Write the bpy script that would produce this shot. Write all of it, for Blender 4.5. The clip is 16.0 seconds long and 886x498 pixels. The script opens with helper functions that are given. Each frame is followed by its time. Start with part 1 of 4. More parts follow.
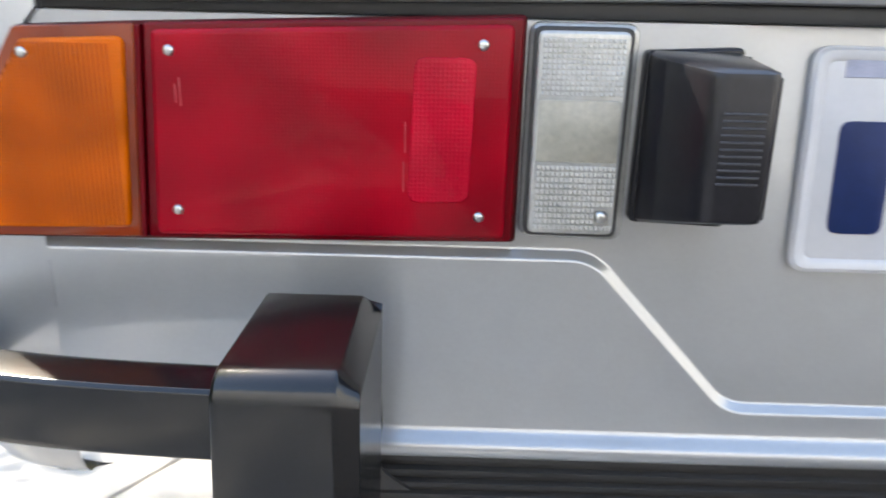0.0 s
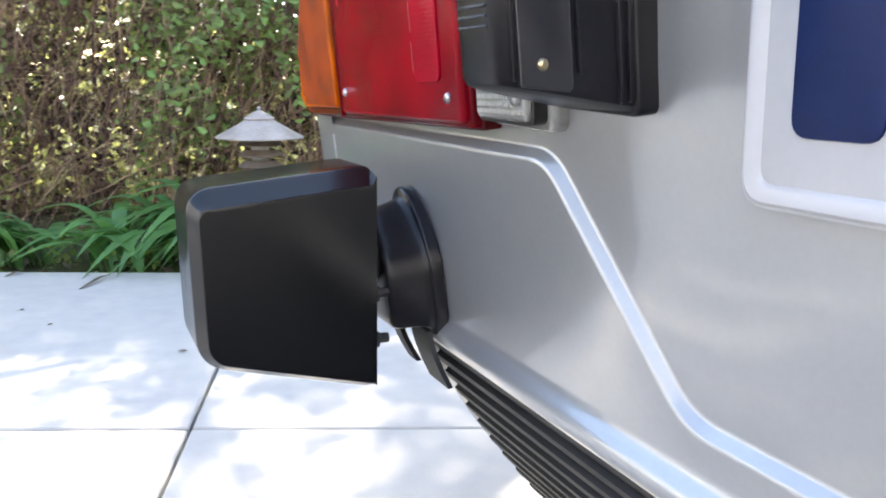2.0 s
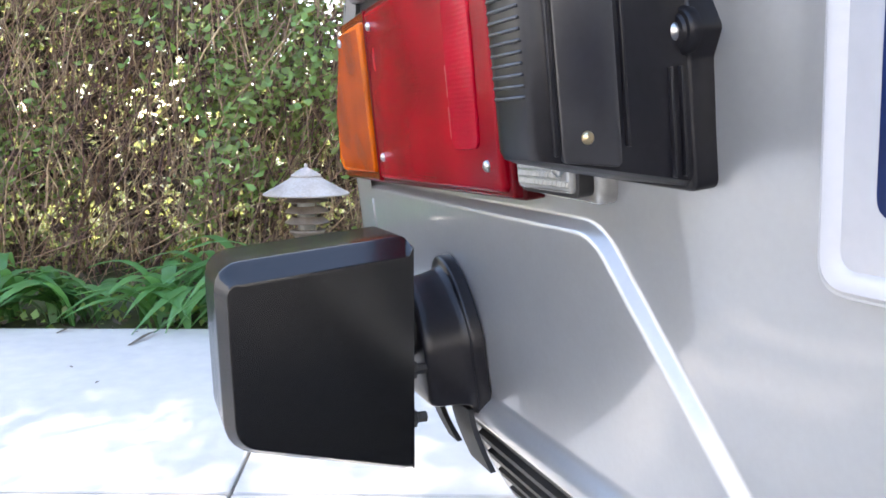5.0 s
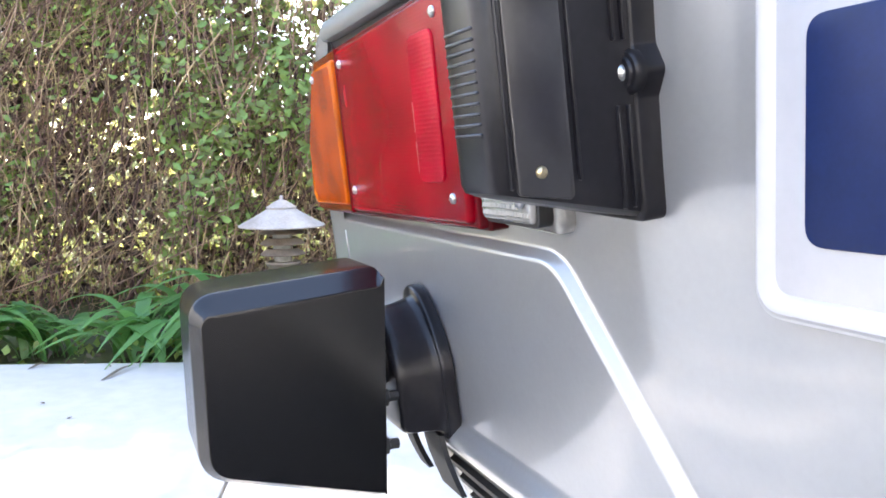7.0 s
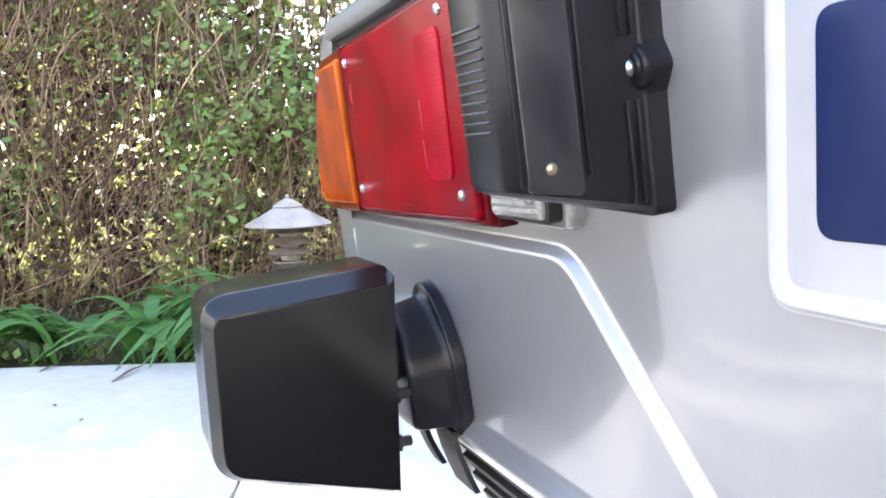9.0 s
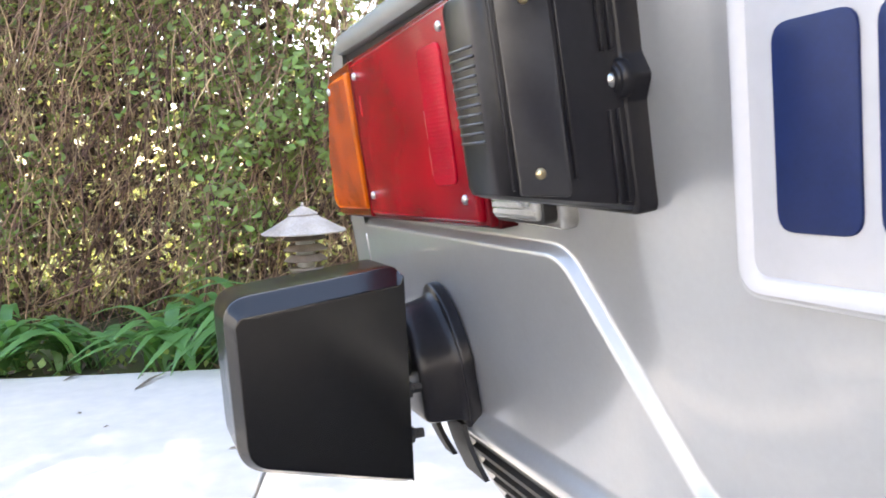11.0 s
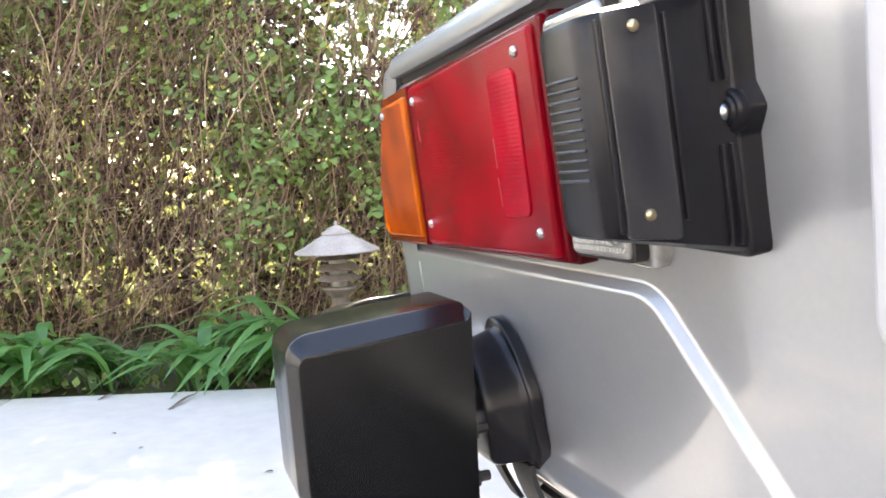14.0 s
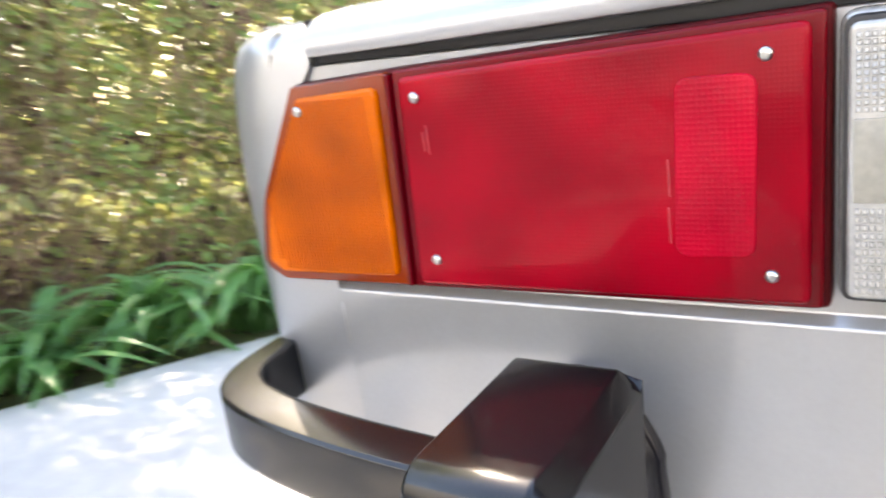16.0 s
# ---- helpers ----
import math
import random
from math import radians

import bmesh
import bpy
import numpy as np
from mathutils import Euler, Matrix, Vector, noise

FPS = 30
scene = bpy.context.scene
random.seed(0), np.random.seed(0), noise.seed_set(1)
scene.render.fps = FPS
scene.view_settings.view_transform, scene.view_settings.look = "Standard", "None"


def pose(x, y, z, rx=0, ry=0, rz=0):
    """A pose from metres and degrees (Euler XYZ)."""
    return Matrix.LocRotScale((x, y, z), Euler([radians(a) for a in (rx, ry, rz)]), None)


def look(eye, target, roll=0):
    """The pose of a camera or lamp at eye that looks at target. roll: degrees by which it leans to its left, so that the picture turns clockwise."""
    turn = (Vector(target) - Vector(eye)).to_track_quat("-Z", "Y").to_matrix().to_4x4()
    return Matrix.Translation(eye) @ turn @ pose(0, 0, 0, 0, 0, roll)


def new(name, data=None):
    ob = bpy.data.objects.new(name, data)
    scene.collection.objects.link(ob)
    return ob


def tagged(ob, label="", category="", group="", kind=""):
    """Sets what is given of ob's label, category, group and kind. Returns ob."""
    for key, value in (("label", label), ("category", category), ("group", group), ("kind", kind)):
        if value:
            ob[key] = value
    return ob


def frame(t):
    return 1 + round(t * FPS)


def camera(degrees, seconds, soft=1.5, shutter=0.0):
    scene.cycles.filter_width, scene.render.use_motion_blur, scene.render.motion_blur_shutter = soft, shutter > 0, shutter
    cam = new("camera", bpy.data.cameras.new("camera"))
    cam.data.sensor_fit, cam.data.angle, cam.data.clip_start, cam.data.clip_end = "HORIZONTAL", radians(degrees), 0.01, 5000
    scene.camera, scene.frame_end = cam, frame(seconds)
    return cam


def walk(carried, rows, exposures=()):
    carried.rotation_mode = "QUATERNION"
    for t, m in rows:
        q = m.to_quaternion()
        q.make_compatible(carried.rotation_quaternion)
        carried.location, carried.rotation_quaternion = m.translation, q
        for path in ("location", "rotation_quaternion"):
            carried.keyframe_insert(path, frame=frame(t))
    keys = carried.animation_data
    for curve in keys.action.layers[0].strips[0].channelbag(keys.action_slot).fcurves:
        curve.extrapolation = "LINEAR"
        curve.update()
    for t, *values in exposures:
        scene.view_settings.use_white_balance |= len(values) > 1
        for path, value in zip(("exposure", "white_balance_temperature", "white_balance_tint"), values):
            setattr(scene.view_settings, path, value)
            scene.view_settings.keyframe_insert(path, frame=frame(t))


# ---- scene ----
cam = camera(58.7, 16.0, soft=1.7, shutter=0.4)
PATH = [
    (0, (0.185, -0.523, 0.663), (0.16, 1.439, 0.277), 1.4),
    (0.3, (0.293, -0.513, 0.658), (-0.219, 1.391, 0.319), 0.6),
    (0.5, (0.373, -0.494, 0.656), (-0.409, 1.32, 0.342), 0.3),
    (0.7, (0.449, -0.464, 0.67), (-0.584, 1.224, 0.383), 1.3),
    (1, (0.533, -0.411, 0.643), (-0.762, 1.071, 0.288), 3.6),
    (1.2, (0.563, -0.36, 0.623), (-0.87, 0.969, 0.199), 1.5),
    (1.5, (0.588, -0.28, 0.601), (-0.995, 0.88, 0.212), 2.2),
    (1.8, (0.638, -0.235, 0.604), (-1.081, 0.695, 0.179), 0.8),
    (2, (0.652, -0.217, 0.593), (-1.116, 0.619, 0.177), 0.6),
    (2.5, (0.654, -0.194, 0.583), (-1.155, 0.563, 0.192), 0.9),
    (3, (0.635, -0.159, 0.585), (-1.187, 0.602, 0.265), 0.2),
    (3.5, (0.627, -0.16, 0.596), (-1.228, 0.517, 0.284), 1.8),
    (3.7, (0.62, -0.166, 0.606), (-1.235, 0.524, 0.317), -0.2),
    (5.8, (0.632, -0.203, 0.6), (-1.193, 0.571, 0.339), -0.1),
    (6, (0.634, -0.196, 0.605), (-1.19, 0.588, 0.364), -0.3),
    (6.5, (0.633, -0.199, 0.606), (-1.2, 0.574, 0.401), -0.3),
    (7, (0.641, -0.2, 0.604), (-1.183, 0.592, 0.389), -0.7),
    (7.5, (0.631, -0.205, 0.608), (-1.21, 0.549, 0.4), -0.3),
    (8, (0.632, -0.198, 0.607), (-1.192, 0.591, 0.383), -1.1),
    (8.5, (0.634, -0.198, 0.604), (-1.192, 0.581, 0.36), -1.1),
    (8.7, (0.636, -0.201, 0.605), (-1.19, 0.581, 0.369), -1.4),
    (10.8, (0.674, -0.205, 0.606), (-1.169, 0.545, 0.402), -2.9),
    (11, (0.673, -0.209, 0.606), (-1.172, 0.533, 0.395), -3.0),
    (11.5, (0.655, -0.22, 0.605), (-1.213, 0.456, 0.381), -3.6),
    (12, (0.658, -0.217, 0.605), (-1.197, 0.499, 0.393), -4.0),
    (12.5, (0.657, -0.218, 0.607), (-1.203, 0.486, 0.402), -4.0),
    (13, (0.645, -0.223, 0.612), (-1.215, 0.487, 0.429), -4.2),
    (13.5, (0.644, -0.22, 0.616), (-1.219, 0.486, 0.443), -3.3),
    (14, (0.637, -0.227, 0.618), (-1.233, 0.461, 0.448), -3.2),
    (14.5, (0.626, -0.236, 0.621), (-1.255, 0.425, 0.462), -3.0),
    (15, (0.597, -0.259, 0.627), (-1.265, 0.448, 0.453), -3.2),
    (15.1, (0.579, -0.267, 0.634), (-1.265, 0.488, 0.459), -2.5),
    (15.5, (0.433, -0.345, 0.666), (-1.234, 0.738, 0.448), -5.6),
    (16, (0.27, -0.415, 0.697), (-0.784, 1.23, 0.271), -5.4),
]
walk(cam, [(t, look(eye, target, roll)) for t, eye, target, roll in PATH], exposures=(
    (0, 2.75, 7200, 9), (0.5, 2.58, 7200, 10), (1.0, 2.88, 7200, 10), (1.5, 2.90, 7200, 11), (2.5, 2.80, 6900, 12), (3.5, 2.68, 6800, 12),
    (6, 3.40, 7000, 14), (8.5, 3.40, 7000, 14), (11, 3.25, 7600, 14), (13, 3.24, 7800, 14), (14.5, 3.28, 7900, 14), (15, 3.44, 7900, 14),
    (15.5, 3.44, 7900, 14), (16, 3.30, 7900, 14)))
# ---- world and sun ----
SUN_AZ, SUN_EL = 140.0, 47.0
world = bpy.data.worlds.new("world")
scene.world = world
world.use_nodes = True
wn = world.node_tree.nodes
sky = wn.new("ShaderNodeTexSky")
sky.sky_type = "NISHITA"
sky.sun_disc = False
sky.sun_elevation = radians(SUN_EL)
sky.sun_rotation = radians(90.0 - SUN_AZ)
sky.air_density, sky.dust_density, sky.ozone_density = 1.1, 0.8, 1.0
wn["Background"].inputs["Strength"].default_value = 0.15
world.node_tree.links.new(sky.outputs[0], wn["Background"].inputs["Color"])
sun = new("sun", bpy.data.lights.new("sun", "SUN"))
sun.data.energy, sun.data.angle, sun.data.color = 3.0, radians(0.6), (1.0, 0.93, 0.82)
to_sun = Vector((math.cos(radians(SUN_AZ)) * math.cos(radians(SUN_EL)),
                 math.sin(radians(SUN_AZ)) * math.cos(radians(SUN_EL)), math.sin(radians(SUN_EL))))
sun.matrix_world = look(to_sun * 30, (0, 0, 0))


# ---- materials ----
def material(name, color, rough=0.5, metal=0.0, coat=0.0, bump=0.0, bump_scale=200.0, vary=0.0, vary_scale=8.0,
             rough_vary=0.0, vary_to=None, random_vary=0.0, transmission=0.0, ior=1.5, soft_vary=False, coat_rough=0.03, subsurface=0.0):
    m = bpy.data.materials.new(name)
    m.use_nodes = True
    nt = m.node_tree
    b = nt.nodes["Principled BSDF"]
    b.inputs["Base Color"].default_value = (*color, 1)
    b.inputs["Roughness"].default_value = rough
    b.inputs["Metallic"].default_value = metal
    b.inputs["Coat Weight"].default_value = coat
    b.inputs["Coat Roughness"].default_value = coat_rough
    b.inputs["Transmission Weight"].default_value = transmission
    b.inputs["IOR"].default_value = ior
    co = nt.nodes.new("ShaderNodeNewGeometry")
    if vary > 0 or vary_to:
        n1 = nt.nodes.new("ShaderNodeTexNoise")
        n1.inputs["Scale"].default_value = vary_scale
        n1.inputs["Detail"].default_value = 6
        if soft_vary:
            n1.inputs["Detail"].default_value = 0
        n2 = nt.nodes.new("ShaderNodeTexNoise")
        n2.inputs["Scale"].default_value = vary_scale * 9
        n2.inputs["Detail"].default_value = 4
        nt.links.new(co.outputs["Position"], n1.inputs["Vector"])
        nt.links.new(co.outputs["Position"], n2.inputs["Vector"])
        add = nt.nodes.new("ShaderNodeMath")
        add.operation = "MULTIPLY_ADD"
        add.inputs[1].default_value = 0.0 if soft_vary else 0.4
        nt.links.new(n2.outputs["Fac"], add.inputs[0])
        sc = nt.nodes.new("ShaderNodeMath")
        sc.operation = "MULTIPLY"
        sc.inputs[1].default_value = 1.0 if soft_vary else 0.6
        nt.links.new(n1.outputs["Fac"], sc.inputs[0])
        nt.links.new(sc.outputs[0], add.inputs[2])
        ramp = nt.nodes.new("ShaderNodeValToRGB")
        lo = vary_to if vary_to else tuple(c * (1 - vary) for c in color)
        hi = color if vary_to else tuple(min(1, c * (1 + vary * 0.6)) for c in color)
        ramp.color_ramp.elements[0].position, ramp.color_ramp.elements[1].position = (0.25, 0.75) if soft_vary else (0.36, 0.64)
        ramp.color_ramp.elements[0].color, ramp.color_ramp.elements[1].color = (*lo, 1), (*hi, 1)
        nt.links.new(add.outputs[0], ramp.inputs["Fac"])
        last = ramp.outputs["Color"]
        if random_vary:
            last = shift_by_island(nt, co, last, random_vary)
        nt.links.new(last, b.inputs["Base Color"])
        if rough_vary:
            mr = nt.nodes.new("ShaderNodeMapRange")
            mr.inputs["To Min"].default_value, mr.inputs["To Max"].default_value = rough - rough_vary, rough + rough_vary
            nt.links.new(n2.outputs["Fac"], mr.inputs["Value"])
            nt.links.new(mr.outputs["Result"], b.inputs["Roughness"])
    if bump > 0:
        nb = nt.nodes.new("ShaderNodeTexNoise")
        nb.inputs["Scale"].default_value = bump_scale
        nb.inputs["Detail"].default_value = 3
        nt.links.new(co.outputs["Position"], nb.inputs["Vector"])
        bp = nt.nodes.new("ShaderNodeBump")
        bp.inputs["Strength"].default_value = bump
        bp.inputs["Distance"].default_value = 0.002
        nt.links.new(nb.outputs["Fac"], bp.inputs["Height"])
        nt.links.new(bp.outputs["Normal"], b.inputs["Normal"])
    return m


def shift_by_island(nt, geo, colour, amount):
    """Hue and value differ from piece to piece of one mesh."""
    hsv = nt.nodes.new("ShaderNodeHueSaturation")
    mr = nt.nodes.new("ShaderNodeMapRange")
    mr.inputs["To Min"].default_value, mr.inputs["To Max"].default_value = 1 - amount, 1 + amount
    nt.links.new(geo.outputs["Random Per Island"], mr.inputs["Value"])
    nt.links.new(mr.outputs["Result"], hsv.inputs["Value"])
    mh = nt.nodes.new("ShaderNodeMapRange")
    mh.inputs["To Min"].default_value, mh.inputs["To Max"].default_value = 0.5 - amount * 0.06, 0.5 + amount * 0.05
    nt.links.new(geo.outputs["Random Per Island"], mh.inputs["Value"])
    nt.links.new(mh.outputs["Result"], hsv.inputs["Hue"])
    nt.links.new(colour, hsv.inputs["Color"])
    return hsv.outputs["Color"]


def leaf_material(name, color, dark, translucent, rough=0.4, amount=0.45):
    m = material(name, color, rough, vary_to=dark, vary_scale=3.0, random_vary=amount)
    nt = m.node_tree
    b = nt.nodes["Principled BSDF"]
    tr = nt.nodes.new("ShaderNodeBsdfTranslucent")
    tr.inputs["Color"].default_value = (*translucent, 1)
    mix = nt.nodes.new("ShaderNodeMixShader")
    mix.inputs[0].default_value = 0.45
    nt.links.new(b.outputs[0], mix.inputs[1])
    nt.links.new(tr.outputs[0], mix.inputs[2])
    nt.links.new(mix.outputs[0], nt.nodes["Material Output"].inputs["Surface"])
    return m


silver = material("silver_paint", (0.308, 0.3104, 0.3152), 0.33, metal=0.55, coat=1.0, bump=0.012, bump_scale=900, vary=0.04, vary_scale=30, coat_rough=0.06)
black_plastic = material("black_bumper_plastic", (0.0050, 0.0048, 0.0053), 0.45, coat=0.68, coat_rough=0.18, ior=1.1, bump=0.006, bump_scale=1200, vary=0.12, vary_scale=14)
black_plastic.node_tree.nodes["Principled BSDF"].inputs["Coat IOR"].default_value = 1.55
black_gloss = material("black_moulded_plastic", (0.0110, 0.0105, 0.0128), 0.3, ior=1.3, coat=0.1, coat_rough=0.2, bump=0.012, bump_scale=900, vary=0.3, vary_scale=22)
black_rubber = material("black_rubber", (0.014, 0.013, 0.013), 0.55, bump=0.08, bump_scale=700, vary=0.4, vary_scale=30)
# Soft noise in the lens colours stands in for glow from reflectors behind.
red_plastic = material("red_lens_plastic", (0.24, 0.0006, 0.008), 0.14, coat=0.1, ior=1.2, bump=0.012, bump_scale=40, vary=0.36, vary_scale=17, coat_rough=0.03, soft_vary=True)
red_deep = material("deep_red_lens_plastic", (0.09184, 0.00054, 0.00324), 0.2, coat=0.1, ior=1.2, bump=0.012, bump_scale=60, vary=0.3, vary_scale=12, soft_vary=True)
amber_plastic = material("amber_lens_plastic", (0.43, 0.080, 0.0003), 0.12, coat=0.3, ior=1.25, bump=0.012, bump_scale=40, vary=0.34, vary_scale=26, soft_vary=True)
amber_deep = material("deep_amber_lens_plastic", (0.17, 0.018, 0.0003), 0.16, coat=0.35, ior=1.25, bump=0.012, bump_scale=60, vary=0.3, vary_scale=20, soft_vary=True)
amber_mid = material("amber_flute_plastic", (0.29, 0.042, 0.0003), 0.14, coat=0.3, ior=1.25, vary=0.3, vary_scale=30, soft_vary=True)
clear_plastic = material("clear_ribbed_plastic", (0.344, 0.34, 0.32), 0.12, coat=1.0, metal=0.35, bump=0.04, bump_scale=240, vary=0.18, vary_scale=30)
frosted_plastic = material("frosted_plastic", (0.2304, 0.216, 0.18), 0.3, coat=0.6, bump=0.05, bump_scale=500, vary=0.2, vary_scale=25)
chrome = material("chrome_screw", (0.48, 0.48, 0.47), 0.28, metal=1.0, bump=0.05, bump_scale=900, vary=0.3, vary_scale=200)
brass = material("brass_screw", (0.62, 0.5, 0.3), 0.3, metal=1.0, vary=0.25, vary_scale=300)
plate_white = material("plate_white_paint", (0.3774, 0.3774, 0.3922), 0.35, coat=0.4, bump=0.03, bump_scale=400, vary=0.05, vary_scale=20)
plate_blue = material("plate_blue_paint", (0.0036, 0.0132, 0.063), 0.45, ior=1.3, vary=0.15, vary_scale=60)


def prismatic(name, base, cells, strength=0.16):
    """The plastic of base with a grid of moulded prism cells under a smooth outer face."""
    m = base.copy()
    m.name = name
    nt = m.node_tree
    b = nt.nodes["Principled BSDF"]
    geo, vor, bp, flat = (nt.nodes.new(k) for k in ("ShaderNodeNewGeometry", "ShaderNodeTexVoronoi", "ShaderNodeBump", "ShaderNodeVectorMath"))
    flat.operation = "MULTIPLY"
    flat.inputs[1].default_value = (1.0, 0.0, 1.0)
    vor.inputs["Scale"].default_value = cells
    vor.inputs["Randomness"].default_value = 0.12
    bp.inputs["Strength"].default_value, bp.inputs["Distance"].default_value = strength, 0.001
    nt.links.new(geo.outputs["Position"], flat.inputs[0])
    nt.links.new(flat.outputs["Vector"], vor.inputs["Vector"])
    nt.links.new(vor.outputs["Distance"], bp.inputs["Height"])
    nt.links.new(bp.outputs["Normal"], b.inputs["Normal"])
    b.inputs["Coat Weight"].default_value, b.inputs["Coat Roughness"].default_value = 0.13, 0.03
    b.inputs["Roughness"].default_value, b.inputs["IOR"].default_value = 0.25, 1.16
    return m


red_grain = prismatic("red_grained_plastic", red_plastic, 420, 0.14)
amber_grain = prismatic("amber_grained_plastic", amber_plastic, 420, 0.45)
red_bright = material("bright_red_lens_plastic", (0.33, 0.0016, 0.015), 0.14, coat=0.1, ior=1.2, vary=0.3, vary_scale=25, soft_vary=True)
red_prism = prismatic("red_prism_plastic", red_bright, 360, 0.45)
clear_prism = prismatic("clear_prism_plastic", clear_plastic, 330, 0.3)
red_backing = material("dark_red_backing", (0.05, 0.002, 0.003), 0.45, ior=1.2, vary=0.3, vary_scale=10)
smoked = material("smoked_glass", (0.02, 0.019, 0.021), 0.3, coat=0.3, vary=0.15, vary_scale=40)
# Black fill that stands for the shade in the lid's gaps.
dark_gap = material("seam_shade", (0.01, 0.01, 0.011), 0.6, vary=0.3, vary_scale=40, bump=0.05)
tyre_mat = material("tyre_rubber", (0.02, 0.02, 0.02), 0.8, bump=0.2, bump_scale=120, vary=0.3, vary_scale=10)
concrete = material("pale_concrete", (0.415, 0.398, 0.365), 0.85, bump=0.25, bump_scale=160, vary_to=(0.3412, 0.3316, 0.3155), vary_scale=2.2)
soil = material("soil_and_lawn", (0.075, 0.105, 0.0225), 0.95, bump=0.6, bump_scale=40, vary_to=(0.04125, 0.0315, 0.021), vary_scale=1.3)
lawn_mat = leaf_material("grass_blades", (0.168, 0.203, 0.056), (0.098, 0.133, 0.028), (0.35, 0.378, 0.105))
twig_mat = material("dry_vine_bark", (0.405, 0.262, 0.176), 0.85, bump=0.3, bump_scale=300, vary_to=(0.112, 0.060, 0.036), vary_scale=5, random_vary=0.65)
leaf_mat = leaf_material("hedge_leaf", (0.195, 0.275, 0.075), (0.085, 0.145, 0.036), (0.30, 0.38, 0.07), amount=0.6)
# Brighter, yellower copy of the hedge leaf, with sunlight put into its colour.
far_leaf_mat = leaf_material("sun_tinted_leaf", (0.2415, 0.2737, 0.0966), (0.1368, 0.169, 0.0483), (0.5796, 0.5957, 0.2173))
strap_leaf_mat = leaf_material("strap_leaf", (0.125, 0.275, 0.095), (0.06, 0.155, 0.052), (0.18, 0.40, 0.09), rough=0.34, amount=0.4)
# Dark brown for the leaves inside: the hedge's inner shade as colour.
inner_shade_mat = material("inner_shade_leaf", (0.1162, 0.07128, 0.04488), 0.85, vary_to=(0.03168, 0.01901, 0.01214), vary_scale=4, random_vary=0.55)
dead_leaf_mat = material("dead_leaf", (0.0975, 0.075, 0.0525), 0.8, vary=0.4, vary_scale=60)
lamp_copper = material("weathered_copper", (0.1836, 0.1458, 0.1134), 0.6, metal=0.35, bump=0.15, bump_scale=150, vary_to=(0.108, 0.081, 0.0594), vary_scale=25)
lamp_cap_mat = material("weathered_pale_cap", (0.36, 0.325, 0.30), 0.6, metal=0.15, bump=0.1, bump_scale=120, vary_to=(0.25, 0.21, 0.18), vary_scale=16)
lamp_glass_mat = material("frosted_lamp_glass", (0.24, 0.232, 0.2), 0.3, vary=0.2, vary_scale=60)

# ---- geometry helpers ----
LEAN, SCREW_Z = 6.5, 0.583
PANEL = pose(0, 0, SCREW_Z, LEAN)      # panel frame: x along the car's back, y into the car, z up the leaning panel
IDENT = Matrix.Identity(4)
base_of = {}


def thing(name, where, label, category, group="", kind=""):
    ob = new(name)
    ob.location = where
    base_of[ob.name] = Vector(where)
    return tagged(ob, label, category, group, kind)


def part(name, bm, mat, parent, label="", m=IDENT, smooth=True):
    """One mesh, built in place, as a part of a thing or of a part."""
    me = bpy.data.meshes.new(name)
    bmesh.ops.recalc_face_normals(bm, faces=bm.faces)
    bm.to_mesh(me)
    bm.free()
    at = base_of[parent.name]
    me.transform(Matrix.Translation(-at) @ m)
    me.materials.append(mat)
    if smooth:
        me.shade_smooth()
        me.set_sharp_from_angle(angle=radians(38))
    ob = new(name, me)
    ob.parent = parent
    base_of[ob.name] = at
    return tagged(ob, label)


def solo(name, bm, mat, where, label, category, group="", kind="", smooth=True):
    me = bpy.data.meshes.new(name)
    bm.to_mesh(me)
    bm.free()
    me.transform(Matrix.Translation(-Vector(where)))
    me.materials.append(mat)
    if smooth:
        me.shade_smooth()
        me.set_sharp_from_angle(angle=radians(38))
    ob = new(name, me)
    ob.location = where
    base_of[ob.name] = Vector(where)
    return tagged(ob, label, category, group, kind)


def rounded(points, radius, steps=5):
    """A closed outline with its corners rounded; radius may be one number or one for each corner."""
    out, n = [], len(points)
    for i, p in enumerate(points):
        r = radius[i] if isinstance(radius, (list, tuple)) else radius
        p, a, b = Vector(p), Vector(points[i - 1]), Vector(points[(i + 1) % n])
        u, v = (a - p).normalized(), (b - p).normalized()
        half = u.angle(v) / 2
        cut = min(r / math.tan(half), (a - p).length * 0.48, (b - p).length * 0.48)
        s, e = p + u * cut, p + v * cut
        for k in range(steps + 1):
            f = k / steps
            out.append((s.lerp(p, f)).lerp(p.lerp(e, f), f))
    return out


def slab(outline, front, back, bevel=0.0, segs=3, bm=None, axis="y"):
    """A plate with this outline in x and z (axis y), or y and z (axis x), from depth front to depth back; the front edge is rounded."""
    bm = bm or bmesh.new()

    def place(p, d):
        return (p[0], d, p[1]) if axis == "y" else (d, p[0], p[1])
    a = [bm.verts.new(place(p, front)) for p in outline]
    b = [bm.verts.new(place(p, back)) for p in outline]
    f = bm.faces.new(a)
    bm.faces.new(b[::-1])
    n = len(a)
    for i in range(n):
        bm.faces.new((a[i], b[i], b[(i + 1) % n], a[(i + 1) % n]))
    bmesh.ops.recalc_face_normals(bm, faces=bm.faces)
    if bevel:
        bmesh.ops.bevel(bm, geom=list(f.edges), offset=bevel, segments=segs, profile=0.5, affect="EDGES", clamp_overlap=True)
    return bm


